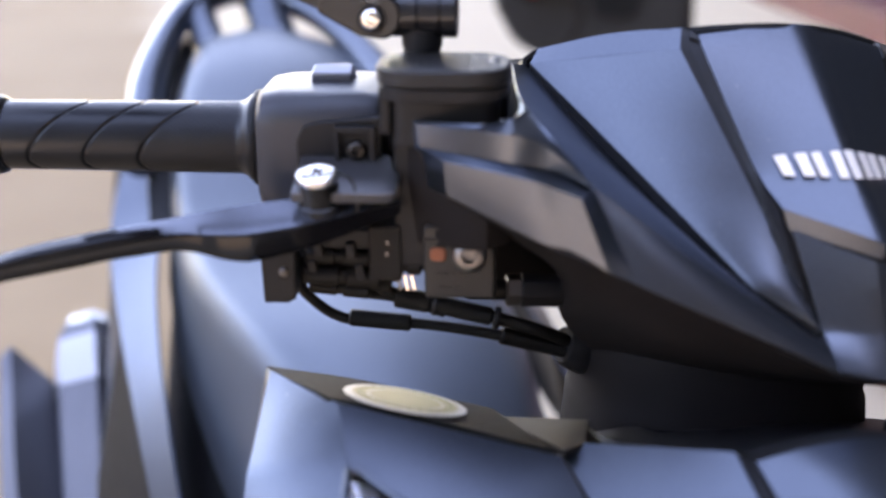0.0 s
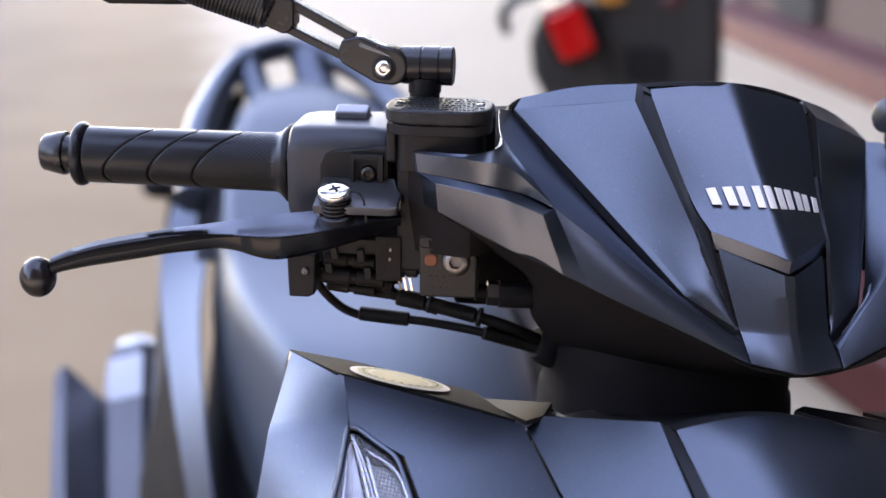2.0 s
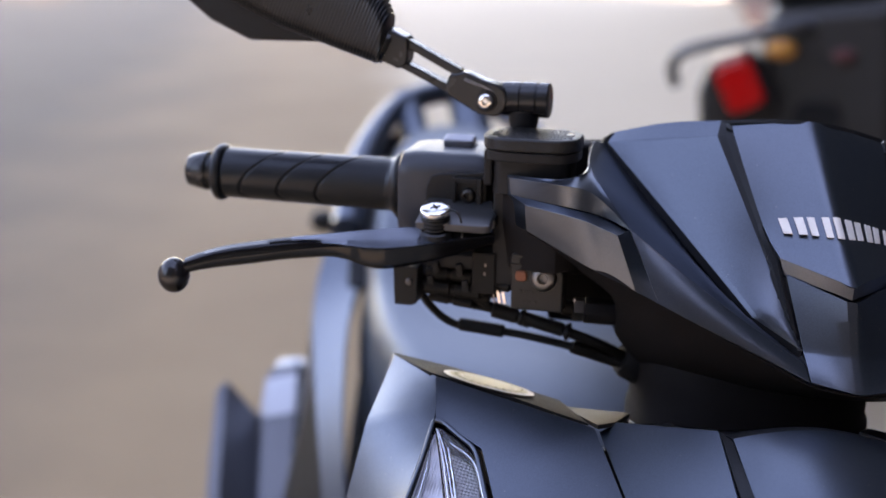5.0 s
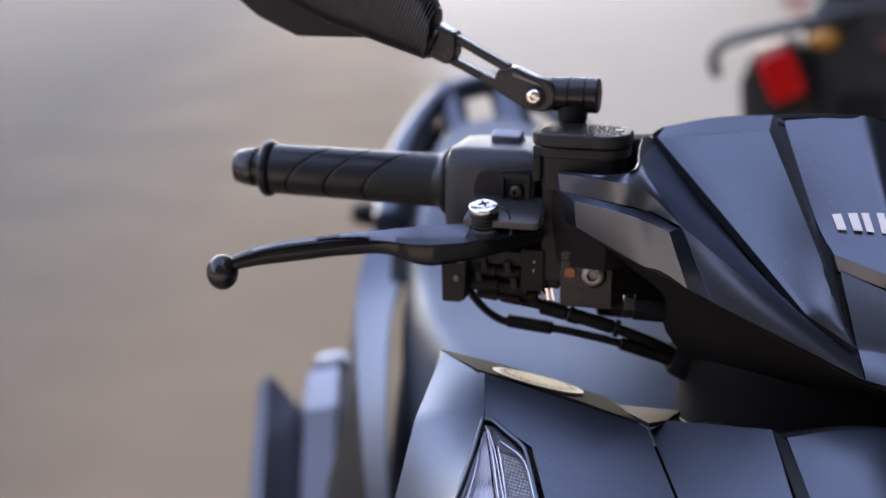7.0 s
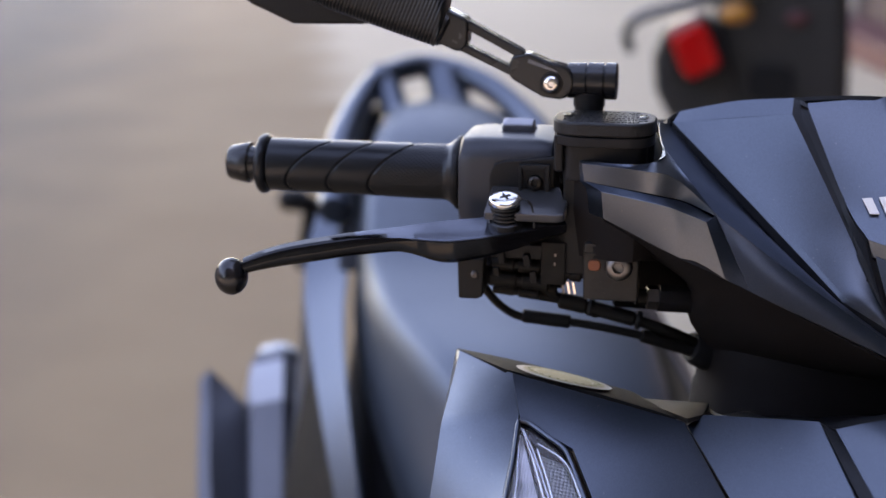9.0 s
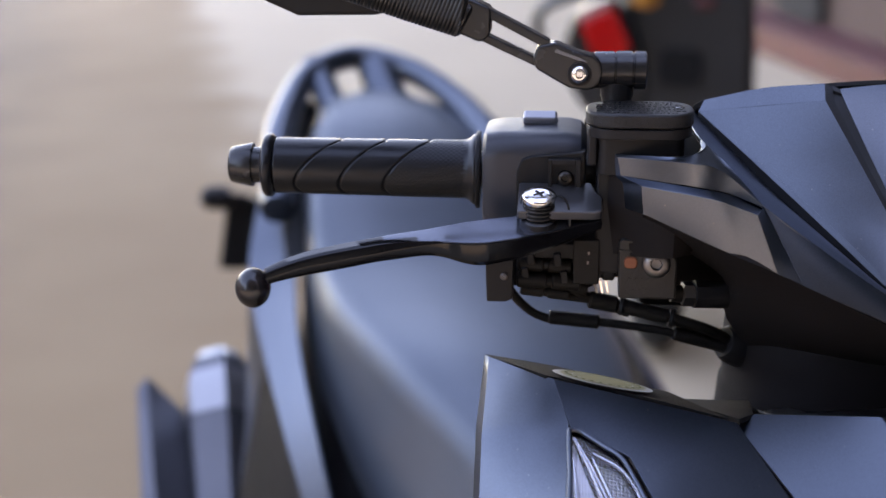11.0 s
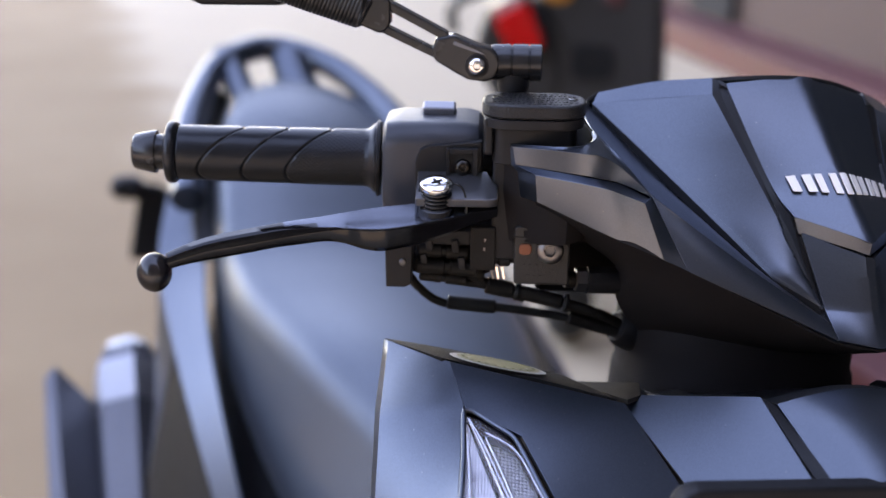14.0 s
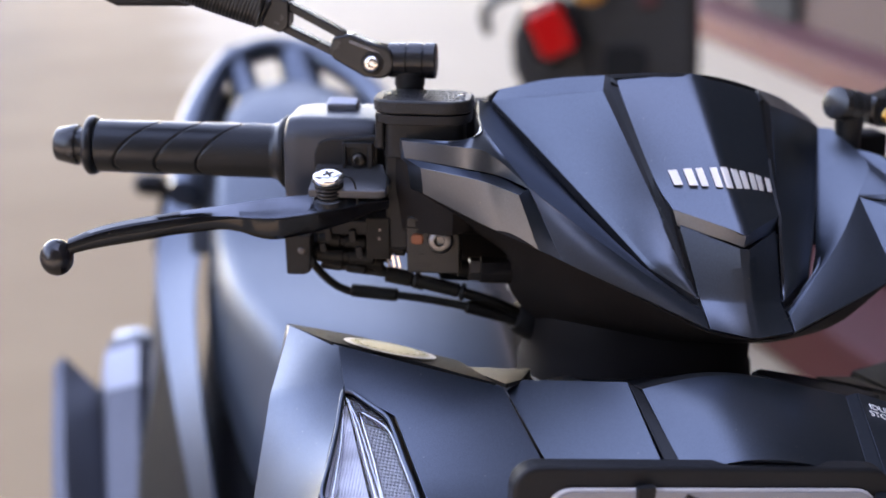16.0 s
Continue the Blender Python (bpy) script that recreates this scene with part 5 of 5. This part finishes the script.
# shelf between the neck and the front
sh_a = [W(0.116, 0.583, 0.9610), W(0.130, 0.553, 0.9690), W(0.172, 0.520, 0.9830), W(0.182, 0.518, 0.9800), W(0.2226, 0.5320, 0.9810), W(0.270, 0.550, 0.9720), W(0.310, 0.565, 0.962)]
sh_b = [p + V * (0.03 + 0.07 * min(1, k / 2)) - Z * 0.035 for k, p in enumerate(sh_a)]
sheet("front_shelf", [sh_a, sh_b], plastic, Z, "black plastic shelf round the steering neck", nu=36, nv=4)
# strip of the far flank, and small white words on its facet
fl_a = [W(0.2970, 0.5479, 0.9700), W(0.2988, 0.4887, 0.9545), W(0.2996, 0.4620, 0.9475)]
fl_b = [W(0.3038, 0.5529, 0.9700), W(0.3069, 0.4915, 0.9536), W(0.3084, 0.4651, 0.9465)]
sheet("far_strip", [fl_a, fl_b], paint, -V + Z, nu=12, nv=3)
fl_c = [W(0.3620, 0.5700, 0.9480), W(0.3660, 0.5080, 0.9300), W(0.3680, 0.4800, 0.9210)]
sheet("far_facet", [[q + W(0.0006, 0, 0) for q in fl_b], fl_c], paint, -V + Z, "dark facet of the far flank with small print", nu=12, nv=5)
wx = (fl_c[0] - fl_b[0]).normalized()
wy = fl_b[0] - fl_b[2]
wy = (wy - wx * wy.dot(wx)).normalized()
wz = wx.cross(wy)
for row, words in enumerate(("IDLING", "STOP")):
    cu = bpy.data.curves.new("words", "FONT")
    cu.body, cu.size, cu.extrude = words, 0.0064, 0.0002
    ob = new("lettering", cu)
    ob.data.materials.append(badge_white)
    at = fl_b[0] + wx * (0.0035 - 0.0019 * row) - wy * (0.0133 + 0.0061 * row) + wz * 0.0012
    ob.parent = scooter
    ob.matrix_parent_inverse = Matrix.Translation(-scooter.location)
    ob.matrix_basis = Matrix.Translation(at) @ Matrix((wx, wy, wz)).transposed().to_4x4()
    ob["label"] = "small white printed word"
wedge = [W(0.2480, 0.5790, 0.9690), W(0.2540, 0.5840, 0.9700), W(0.2800, 0.5900, 0.9640), W(0.3100, 0.5960, 0.9560), W(0.3300, 0.6020, 0.9480), W(0.3080, 0.5720, 0.9580), W(0.2780, 0.5680, 0.9660)]
part("shelf_edge", solid([q - Z * 0.022 for q in wedge], Z * 0.022), plastic, scooter, bevel=0.0012)

# number plate in its black frame
pc = W(0.2130, 0.4420, 0)
plate_u = Vector((0.945, 0.327, -0.12))
fr = part("plate_frame", solid([pc + plate_u * x + Z * (0.8740 + z) for x, z in rounded(0.204, 0.200, 0.014, 6)], V * 0.012), plastic, scooter, "black frame round a white number plate", bevel=0.0025)
plate = part("number_plate", solid([pc + plate_u * (x + 0.003) + Z * (0.8750 + z) - V * 0.003 for x, z in rounded(0.178, 0.178, 0.013, 6)], V * 0.0028), plate_white, fr, "plain white plate with a raised rim", bevel=0.001)
ring = []
for inset in (0.0, 0.0035):
    ring.append([pc + plate_u * (x + 0.003) + Z * (0.8750 + z) - V * 0.0040 for x, z in rounded(0.176 - 2 * inset, 0.176 - 2 * inset, 0.012 - inset, 6)])
bm = bmesh.new()
ra, rb = [[bm.verts.new(q) for q in r] for r in ring]
rc, rd = [[bm.verts.new(q + V * 0.0012) for q in r] for r in ring]
for k in range(len(ra)):
    j = (k + 1) % len(ra)
    for q0, q1 in ((ra, rb), (rb, rd), (rd, rc), (rc, ra)):
        bm.faces.new((q0[k], q0[j], q1[j], q1[k]))
part("plate_rim", bm, silver, plate, "raised silvery rim")
part("plate_tab", box(pc + plate_u * -0.0365 + Z * 0.9615 - V * 0.004, (0.0095, 0.004, 0.010), x=U, y=V), plastic, fr, bevel=0.001)

# -- body behind: seat, tail, grab rail, silencer, wheels --
def drift(v):
    """The tail stands a little to one side of the body's line."""
    return 0.04 * max(0.0, (v - 0.6) / 0.6)


def section(v, half, top, low, crown, n=17):
    """An arched cross section of the body at v."""
    pts = []
    for k in range(n):
        a = math.pi * k / (n - 1)
        cx, cz = -math.cos(a), math.sin(a)
        pts.append(body(drift(v) + half * math.copysign(abs(cx) ** 0.6, cx), v, low + (top - low) * abs(cz) ** 0.55 + crown * cz))
    return pts


def skin(name, rows, mat, label, parent=None, angle=60):
    bm = bmesh.new()
    rings = [[bm.verts.new(p) for p in r] for r in rows]
    for r0, r1 in zip(rings, rings[1:]):
        for k in range(len(r0) - 1):
            bm.faces.new((r0[k], r0[k + 1], r1[k + 1], r1[k]))
        bm.faces.new((r0[-1], r0[0], r1[0], r1[-1]))
    bm.faces.new(rings[0])
    bm.faces.new(rings[-1][::-1])
    return part(name, bm, mat, parent or scooter, label, angle)


def smooth_rows(keys, n):
    """Sections between keyed ones, smoothly."""
    vecs = [Vector((k[0], k[1], k[2])) for k in keys]
    vec2 = [Vector((k[0], k[3], k[4])) for k in keys]
    return [section(a.x, a.y, a.z, b.y, b.z) for a, b in zip(spline(vecs, n), spline(vec2, n))]


def seat_section(v, ht, top, hb, low):
    """A seat with a nearly flat top and steep skirts."""
    half = [(hb, low), (hb - 0.006, low + 0.012), (ht + 0.016, top - 0.040), (ht + 0.006, top - 0.016), (ht - 0.006, top - 0.005), (ht - 0.024, top + 0.001), (ht * 0.45, top + 0.006), (0.0, top + 0.008)]
    ring = [(-u, z) for u, z in half] + [(u, z) for u, z in half[-2::-1]]
    return [body(drift(v) + u, v, z) for u, z in ring]


seat_keys = [(0.425, 0.040, 0.680, 0.080, 0.560), (0.50, 0.080, 0.742, 0.135, 0.580), (0.60, 0.116, 0.772, 0.164, 0.620), (0.75, 0.147, 0.786, 0.180, 0.680), (0.86, 0.151, 0.808, 0.176, 0.720), (0.95, 0.141, 0.862, 0.162, 0.760), (1.06, 0.118, 0.912, 0.135, 0.800), (1.15, 0.092, 0.934, 0.108, 0.835), (1.20, 0.070, 0.936, 0.082, 0.850), (1.225, 0.045, 0.925, 0.057, 0.860)]
seat_a = spline([W(k[0], k[1], k[2]) for k in seat_keys], 44)
seat_b = spline([W(k[0], k[3], k[4]) for k in seat_keys], 44)
skin("seat", [seat_section(p.x, p.y, p.z, q.y, q.z) for p, q in zip(seat_a, seat_b)], seat_vinyl, "dark grey vinyl dual seat with a raised rear half", angle=70)
under_keys = [(0.40, 0.200, 0.560, 0.30, 0), (0.55, 0.215, 0.630, 0.32, 0), (0.75, 0.205, 0.700, 0.42, 0), (0.95, 0.178, 0.745, 0.52, 0), (1.12, 0.125, 0.792, 0.64, 0), (1.24, 0.07, 0.82, 0.72, 0)]
skin("seat_base", smooth_rows(under_keys, 30), plastic, "black plastic body under the seat")
for s in (-1, 1):
    def t(u, v, z):
        return body(drift(v) + s * (u + drift(v)), v, z)
    a = [t(0.222, 0.40, 0.575), t(0.208, 0.60, 0.660), t(0.183, 0.80, 0.730), t(0.147, 0.95, 0.777), t(0.116, 1.05, 0.820), t(0.082, 1.17, 0.868), t(0.040, 1.27, 0.905)]
    m = [t(0.233, 0.40, 0.552), t(0.230, 0.60, 0.630), t(0.220, 0.80, 0.698), t(0.205, 0.95, 0.745), t(0.174, 1.05, 0.796), t(0.124, 1.17, 0.842), t(0.060, 1.30, 0.870)]
    b = [t(0.305, 0.42, 0.400), t(0.288, 0.62, 0.460), t(0.258, 0.80, 0.540), t(0.205, 0.95, 0.620), t(0.152, 1.05, 0.680), t(0.105, 1.17, 0.740), t(0.050, 1.29, 0.790)]
    sheet("tail_side", [a, m], paint, UR * s + Z * 0.6, "matte gunmetal tail side panel", thick=0.004, nu=36, nv=8)
    sheet("tail_flank", [m[2:], b[2:]], paint, UR * s, "matte gunmetal rear flank", thick=0.004, nu=24, nv=8, bulge=0.004)
    sheet("side_cover", [[m[0] - Z * 0.004, m[1] - Z * 0.004, m[2] - Z * 0.004], b[:3]], plastic_worn, UR * s, "black plastic lower side cover", thick=0.004, nu=20, nv=8, bulge=0.006)
rail = [body(-0.160, 0.98, 0.825), body(-0.128, 1.10, 0.885), body(-0.088, 1.19, 0.926), body(-0.045, 1.245, 0.957), body(0.028, 1.275, 0.979), body(0.100, 1.235, 0.967), body(0.135, 1.15, 0.940), body(0.148, 1.03, 0.900), body(0.155, 0.92, 0.850)]
gr = part("grab_rail", tube(rail, [0.022, 0.022, 0.018, 0.018, 0.018, 0.022, 0.022], 14, 64), paint, scooter, "matte grey looped grab rail behind the seat")
for u, w in ((-0.036, 0.034), (0.050, 0.050)):
    part("rail_bridge", tube([body(u, 1.13, 0.900), body(u, 1.20, 0.930), body(u * 1.05, 1.262, 0.968)], [w * 0.5, w * 0.45], 12, 16, flat=1.3), paint, gr)
well_a = [body(-0.168, 0.90, 0.775), body(-0.150, 1.00, 0.812), body(-0.120, 1.10, 0.862), body(-0.086, 1.18, 0.900), body(-0.055, 1.225, 0.925)]
well_b = [body(-0.100, 0.90, 0.770), body(-0.090, 1.00, 0.800), body(-0.070, 1.08, 0.840), body(-0.055, 1.14, 0.862), body(-0.035, 1.18, 0.880)]
sheet("rail_well", [well_a, well_b], plastic, Z, "black plastic between the seat and the grab rail", thick=0.004, nu=20, nv=4, parent=gr)
part("tail_lamp", box(body(0, 1.345, 0.83), (0.16, 0.05, 0.06), x=UR, y=VR), red_lens, scooter, "red tail lamp", bevel=0.012)
mud = part("rear_mudguard", solid([body(u, 1.64, z) for u, z in ((-0.128, 0.545), (-0.105, 0.675), (0.150, 0.675), (0.170, 0.545))], VR * 0.018 ), plastic, scooter, "black rear mudguard hanging behind the wheel", bevel=0.006)
part("mudguard_arm", tube([body(0, 1.32, 0.80), body(0, 1.42, 0.75), body(0, 1.645, 0.66)], [0.03, 0.025], 12, 14), plastic, mud)
for s in (-1, 1):
    part("rear_signal", lathe(body(0.02 + s * 0.09, 1.63, 0.678), body(0.02 + s * 0.18, 1.63, 0.678), [(0, 0.008), (0.03, 0.010), (0.04, 0.022), (0.075, 0.020), (0.085, 0.010)], 20), plastic, mud)

# silencer on the right flank with its angular heat shield
m0, m1 = body(-0.275, 0.80, 0.300), body(-0.222, 1.12, 0.570)
ax = (m1 - m0).normalized()
n = (m1 - m0).length
bm = lathe(m0, m1, [(0, 0.026), (0.05, 0.034), (0.12, 0.042), (n - 0.09, 0.047), (n - 0.02, 0.046), (n, 0.036)], 6, turn=0.35)
muf = part("silencer", bm, muffler_grey, scooter, "dull grey silencer with a brushed metal end cap and heat shield")
part("silencer_cap", lathe(m0 + ax * (n - 0.085), m1 + ax, [(0, 0.048), (0.030, 0.050), (0.060, 0.047), (0.098, 0.029), (0.102, 0.022)], 6, turn=0.35), bare_metal, muf, "brushed metal end cap")
h0 = [body(-0.362, 0.80, 0.330), body(-0.352, 0.95, 0.450), body(-0.333, 1.10, 0.548)]
h1 = [body(-0.345, 0.80, 0.345), body(-0.335, 0.95, 0.465), body(-0.318, 1.11, 0.560)]
h2 = [body(-0.292, 0.80, 0.300), body(-0.284, 0.95, 0.420), body(-0.272, 1.10, 0.510)]
sheet("heat_shield", [h0, h1, h2], muffler_grey, -UR * 0.4 - VR * 0.5 + Z, "dull grey angular heat shield", parent=muf, thick=0.003, nu=20, nv=4)


def wheel(name, c, r, w, label):
    ax = UR
    hub = part(name, lathe(c - ax * w * 0.5, c + ax * w * 0.5, [(0, r - 0.055), (0.006, r - 0.025), (w * 0.3, r - 0.004), (w * 0.5, r), (w * 0.7, r - 0.004), (w - 0.006, r - 0.025), (w, r - 0.055)], 48), tyre_rubber, scooter, label)
    part("wheel_hub", lathe(c - ax * 0.05, c + ax * 0.05, [(0, 0.03), (0.01, 0.045), (0.09, 0.045), (0.1, 0.03)], 24), satin, hub)
    part("wheel_rim", lathe(c - ax * (w * 0.52), c + ax * (w * 0.52), [(0, r - 0.075), (0.004, r - 0.055), (w * 1.04 - 0.004, r - 0.055), (w * 1.04, r - 0.075)], 40), satin, hub)
    return hub


wheel("rear_wheel", body(0, 1.20, 0.275), 0.275, 0.11, "black rear wheel with road tyre")
wheel("front_wheel", body(-0.03, -0.03, 0.275), 0.275, 0.095, "black front wheel with road tyre")
# apron below the lamps, front mudguard, floor and stand
lowf = [[front(-0.200, -0.045, 0.890), front(-0.10, -0.085, 0.89), front(0, -0.098, 0.89), front(0.10, -0.085, 0.89), front(0.200, -0.045, 0.890)],
        [front(-0.190, -0.040, 0.74), front(-0.10, -0.090, 0.74), front(0, -0.105, 0.74), front(0.10, -0.090, 0.74), front(0.190, -0.040, 0.74)],
        [front(-0.150, 0.02, 0.58), front(-0.08, -0.02, 0.57), front(0, -0.035, 0.565), front(0.08, -0.02, 0.57), front(0.150, 0.02, 0.58)]]
sheet("lower_apron", lowf, paint, -V, "matte gunmetal lower apron", thick=0.004, nu=28, nv=9, across=True)
inn = [[body(-0.20, 0.12, 0.86), body(-0.10, 0.16, 0.88), body(0.0, 0.17, 0.90), body(0.10, 0.16, 0.88), body(0.20, 0.12, 0.86)], [body(-0.19, 0.14, 0.55), body(-0.1, 0.19, 0.55), body(0, 0.2, 0.55), body(0.1, 0.19, 0.55), body(0.19, 0.14, 0.55)], [body(-0.16, 0.26, 0.32), body(-0.08, 0.28, 0.32), body(0, 0.28, 0.32), body(0.08, 0.28, 0.32), body(0.16, 0.26, 0.32)]]
sheet("leg_shield", inn, plastic, V, "black inner leg shield", thick=0.004, nu=24, nv=9, across=True)
part("floor_board", box(body(0, 0.38, 0.30), (0.32, 0.34, 0.10), x=UR, y=VR), plastic, scooter, bevel=0.03)
arch = [[body(-0.03 + u, -0.03 - 0.32 * math.cos(a), 0.275 + 0.32 * math.sin(a)) for a in (radians(15), radians(55), radians(95), radians(140))] for u in (-0.075, 0.0, 0.075)]
sheet("front_mudguard", arch, paint, Z, thick=0.004, nu=24, nv=7, across=True, bulge=0.0)
for s in (-1, 1):
    part("fork_leg", tube([body(-0.03 + s * 0.07, -0.03, 0.275), body(-0.02 + s * 0.07, 0.03, 0.55), body(s * 0.05, 0.07, 0.85)], [0.018, 0.02], 12, 12), satin, scooter)
part("engine_case", box(body(0.09, 1.02, 0.33), (0.14, 0.44, 0.17), x=UR, y=VR), satin, scooter, bevel=0.03)
part("swing_arm", box(body(-0.09, 1.08, 0.32), (0.05, 0.30, 0.07), x=UR, y=VR), satin, scooter, bevel=0.015)
for s in (-1, 1):
    part("stand_leg", tube([body(s * 0.06, 0.72, 0.28), body(s * 0.11, 0.76, 0.012)], [0.012, 0.011], 10, 8), satin, scooter, "black stand leg")

# -- parked motorcycle behind --
moto = thing("parked_motorcycle", (0.15, 3.2, 0), "dark motorcycle parked tail-first with a red tail lamp", "motorcycle")
LW, LH = Vector((0.906, 0, 0.423)), Vector((-0.423, 0, 0.906))          # the lamp is tilted with its carrier
LC = W(0.082, 2.980, 0.828)
moto_grey = material("dusty_dark_grey_plastic", (0.0268, 0.0241, 0.0228), 0.6, 0, 0.5, 200, 0.4, 8)
part("tail_lens", solid([LC + LW * x + LH * z for x, z in rounded(0.092, 0.122, 0.022, 6)], Vector((0, 0.05, 0))), red_lens, moto, "bright red tail lamp", bevel=0.014)
# the lit top of the lamp housing, its highlight added as a pale strip
part("lens_top", solid([LC + LW * x + LH * (z + 0.070) + W(0, 0.01, 0) for x, z in rounded(0.085, 0.022, 0.008, 5)], Vector((0, 0.05, 0))), pink_glint, moto, "highlight on the lamp's top edge, as a pale pink strip", bevel=0.004)
part("lamp_shroud", solid([LC + LW * x + LH * z + W(0, 0.018, 0) for x, z in rounded(0.128, 0.150, 0.035, 6)], Vector((0, 0.09, 0))), plastic, moto, bevel=0.012)
fender = [(0.010, 0.880), (-0.020, 0.800), (-0.012, 0.720), (0.030, 0.640), (0.140, 0.580), (0.200, 0.700), (0.150, 0.860)]
part("side_fender", solid([W(x, 3.05, z) for x, z in fender], Vector((0, 0.10, 0))), moto_grey, moto, "dusty grey fender edge under the lamp", bevel=0.025, seg=3)
part("turn_lamp", ball((0.172, 2.985, 0.918), 0.026, squash=(1.4, 0.8, 0.9)), amber_lens, moto, "amber turn lamp")
part("carrier", tube([W(-0.075, 3.08, 0.815), W(-0.082, 3.04, 0.865), W(-0.045, 3.01, 0.905), W(0.06, 3.00, 0.935), W(0.2, 3.04, 0.965), W(0.36, 3.2, 0.975)], [0.014, 0.016], 10, 36), carrier_grey, moto, "grey tubular rear carrier")
rear = [(0.130, 0.990), (0.425, 1.030), (0.438, 0.900), (0.448, 0.760), (0.452, 0.600), (0.440, 0.470), (0.230, 0.440), (0.120, 0.560), (0.085, 0.700), (0.120, 0.860)]
part("rear_body", solid([W(x, 3.065, z) for x, z in rear], Vector((0, 0.42, 0))), moto_grey, moto, "dusty dark grey rear body", bevel=0.035, seg=3)
part("rear_hollow", solid([W(0.265 + x, 3.055, 0.745 + z) for x, z in rounded(0.110, 0.090, 0.03, 5)], Vector((0, 0.02, 0))), plastic, moto, bevel=0.004)
part("side_reflector", ball((0.315, 3.06, 0.900), 0.022, squash=(1.2, 0.5, 0.8)), dark_red, moto, "dull dark red reflector")
part("rear_box", box((0.265, 3.27, 1.075), (0.27, 0.24, 0.16)), plastic, moto, "black bag strapped on the rear carrier", bevel=0.045, seg=4)
part("saddle", box((0.30, 3.66, 0.90), (0.30, 0.70, 0.20), x=(1, -0.1, 0), y=(0.1, 1, 0)), plastic, moto, bevel=0.04)
mw = part("rear_wheel", lathe(W(0.17, 3.15, 0.29), W(0.30, 3.15, 0.29), [(0, 0.23), (0.01, 0.265), (0.04, 0.288), (0.06, 0.290), (0.08, 0.288), (0.11, 0.265), (0.12, 0.23)], 40), tyre_rubber, moto)
part("wheel_hub", lathe(W(0.15, 3.15, 0.29), W(0.32, 3.15, 0.29), [(0, 0.04), (0.02, 0.07), (0.14, 0.07), (0.16, 0.04)], 24), satin, mw)
part("front_wheel", lathe(W(0.26, 4.40, 0.29), W(0.36, 4.40, 0.29), [(0, 0.23), (0.01, 0.265), (0.04, 0.288), (0.05, 0.290), (0.06, 0.288), (0.09, 0.265), (0.1, 0.23)], 40), tyre_rubber, moto)
part("engine", box((0.26, 3.72, 0.46), (0.30, 0.42, 0.40)), satin, moto, bevel=0.05)
part("tank", box((0.27, 4.02, 0.86), (0.26, 0.44, 0.20)), gloss, moto, bevel=0.07)
part("fork", tube([W(0.31, 4.40, 0.29), W(0.30, 4.22, 0.95)], [0.03, 0.03], 12, 8), satin, moto)
part("bars", tube([W(-0.05, 4.12, 1.02), W(0.12, 4.2, 1.0), W(0.30, 4.2, 0.98), W(0.48, 4.2, 1.0), W(0.65, 4.12, 1.02)], [0.014, 0.014], 10, 24), satin, moto)
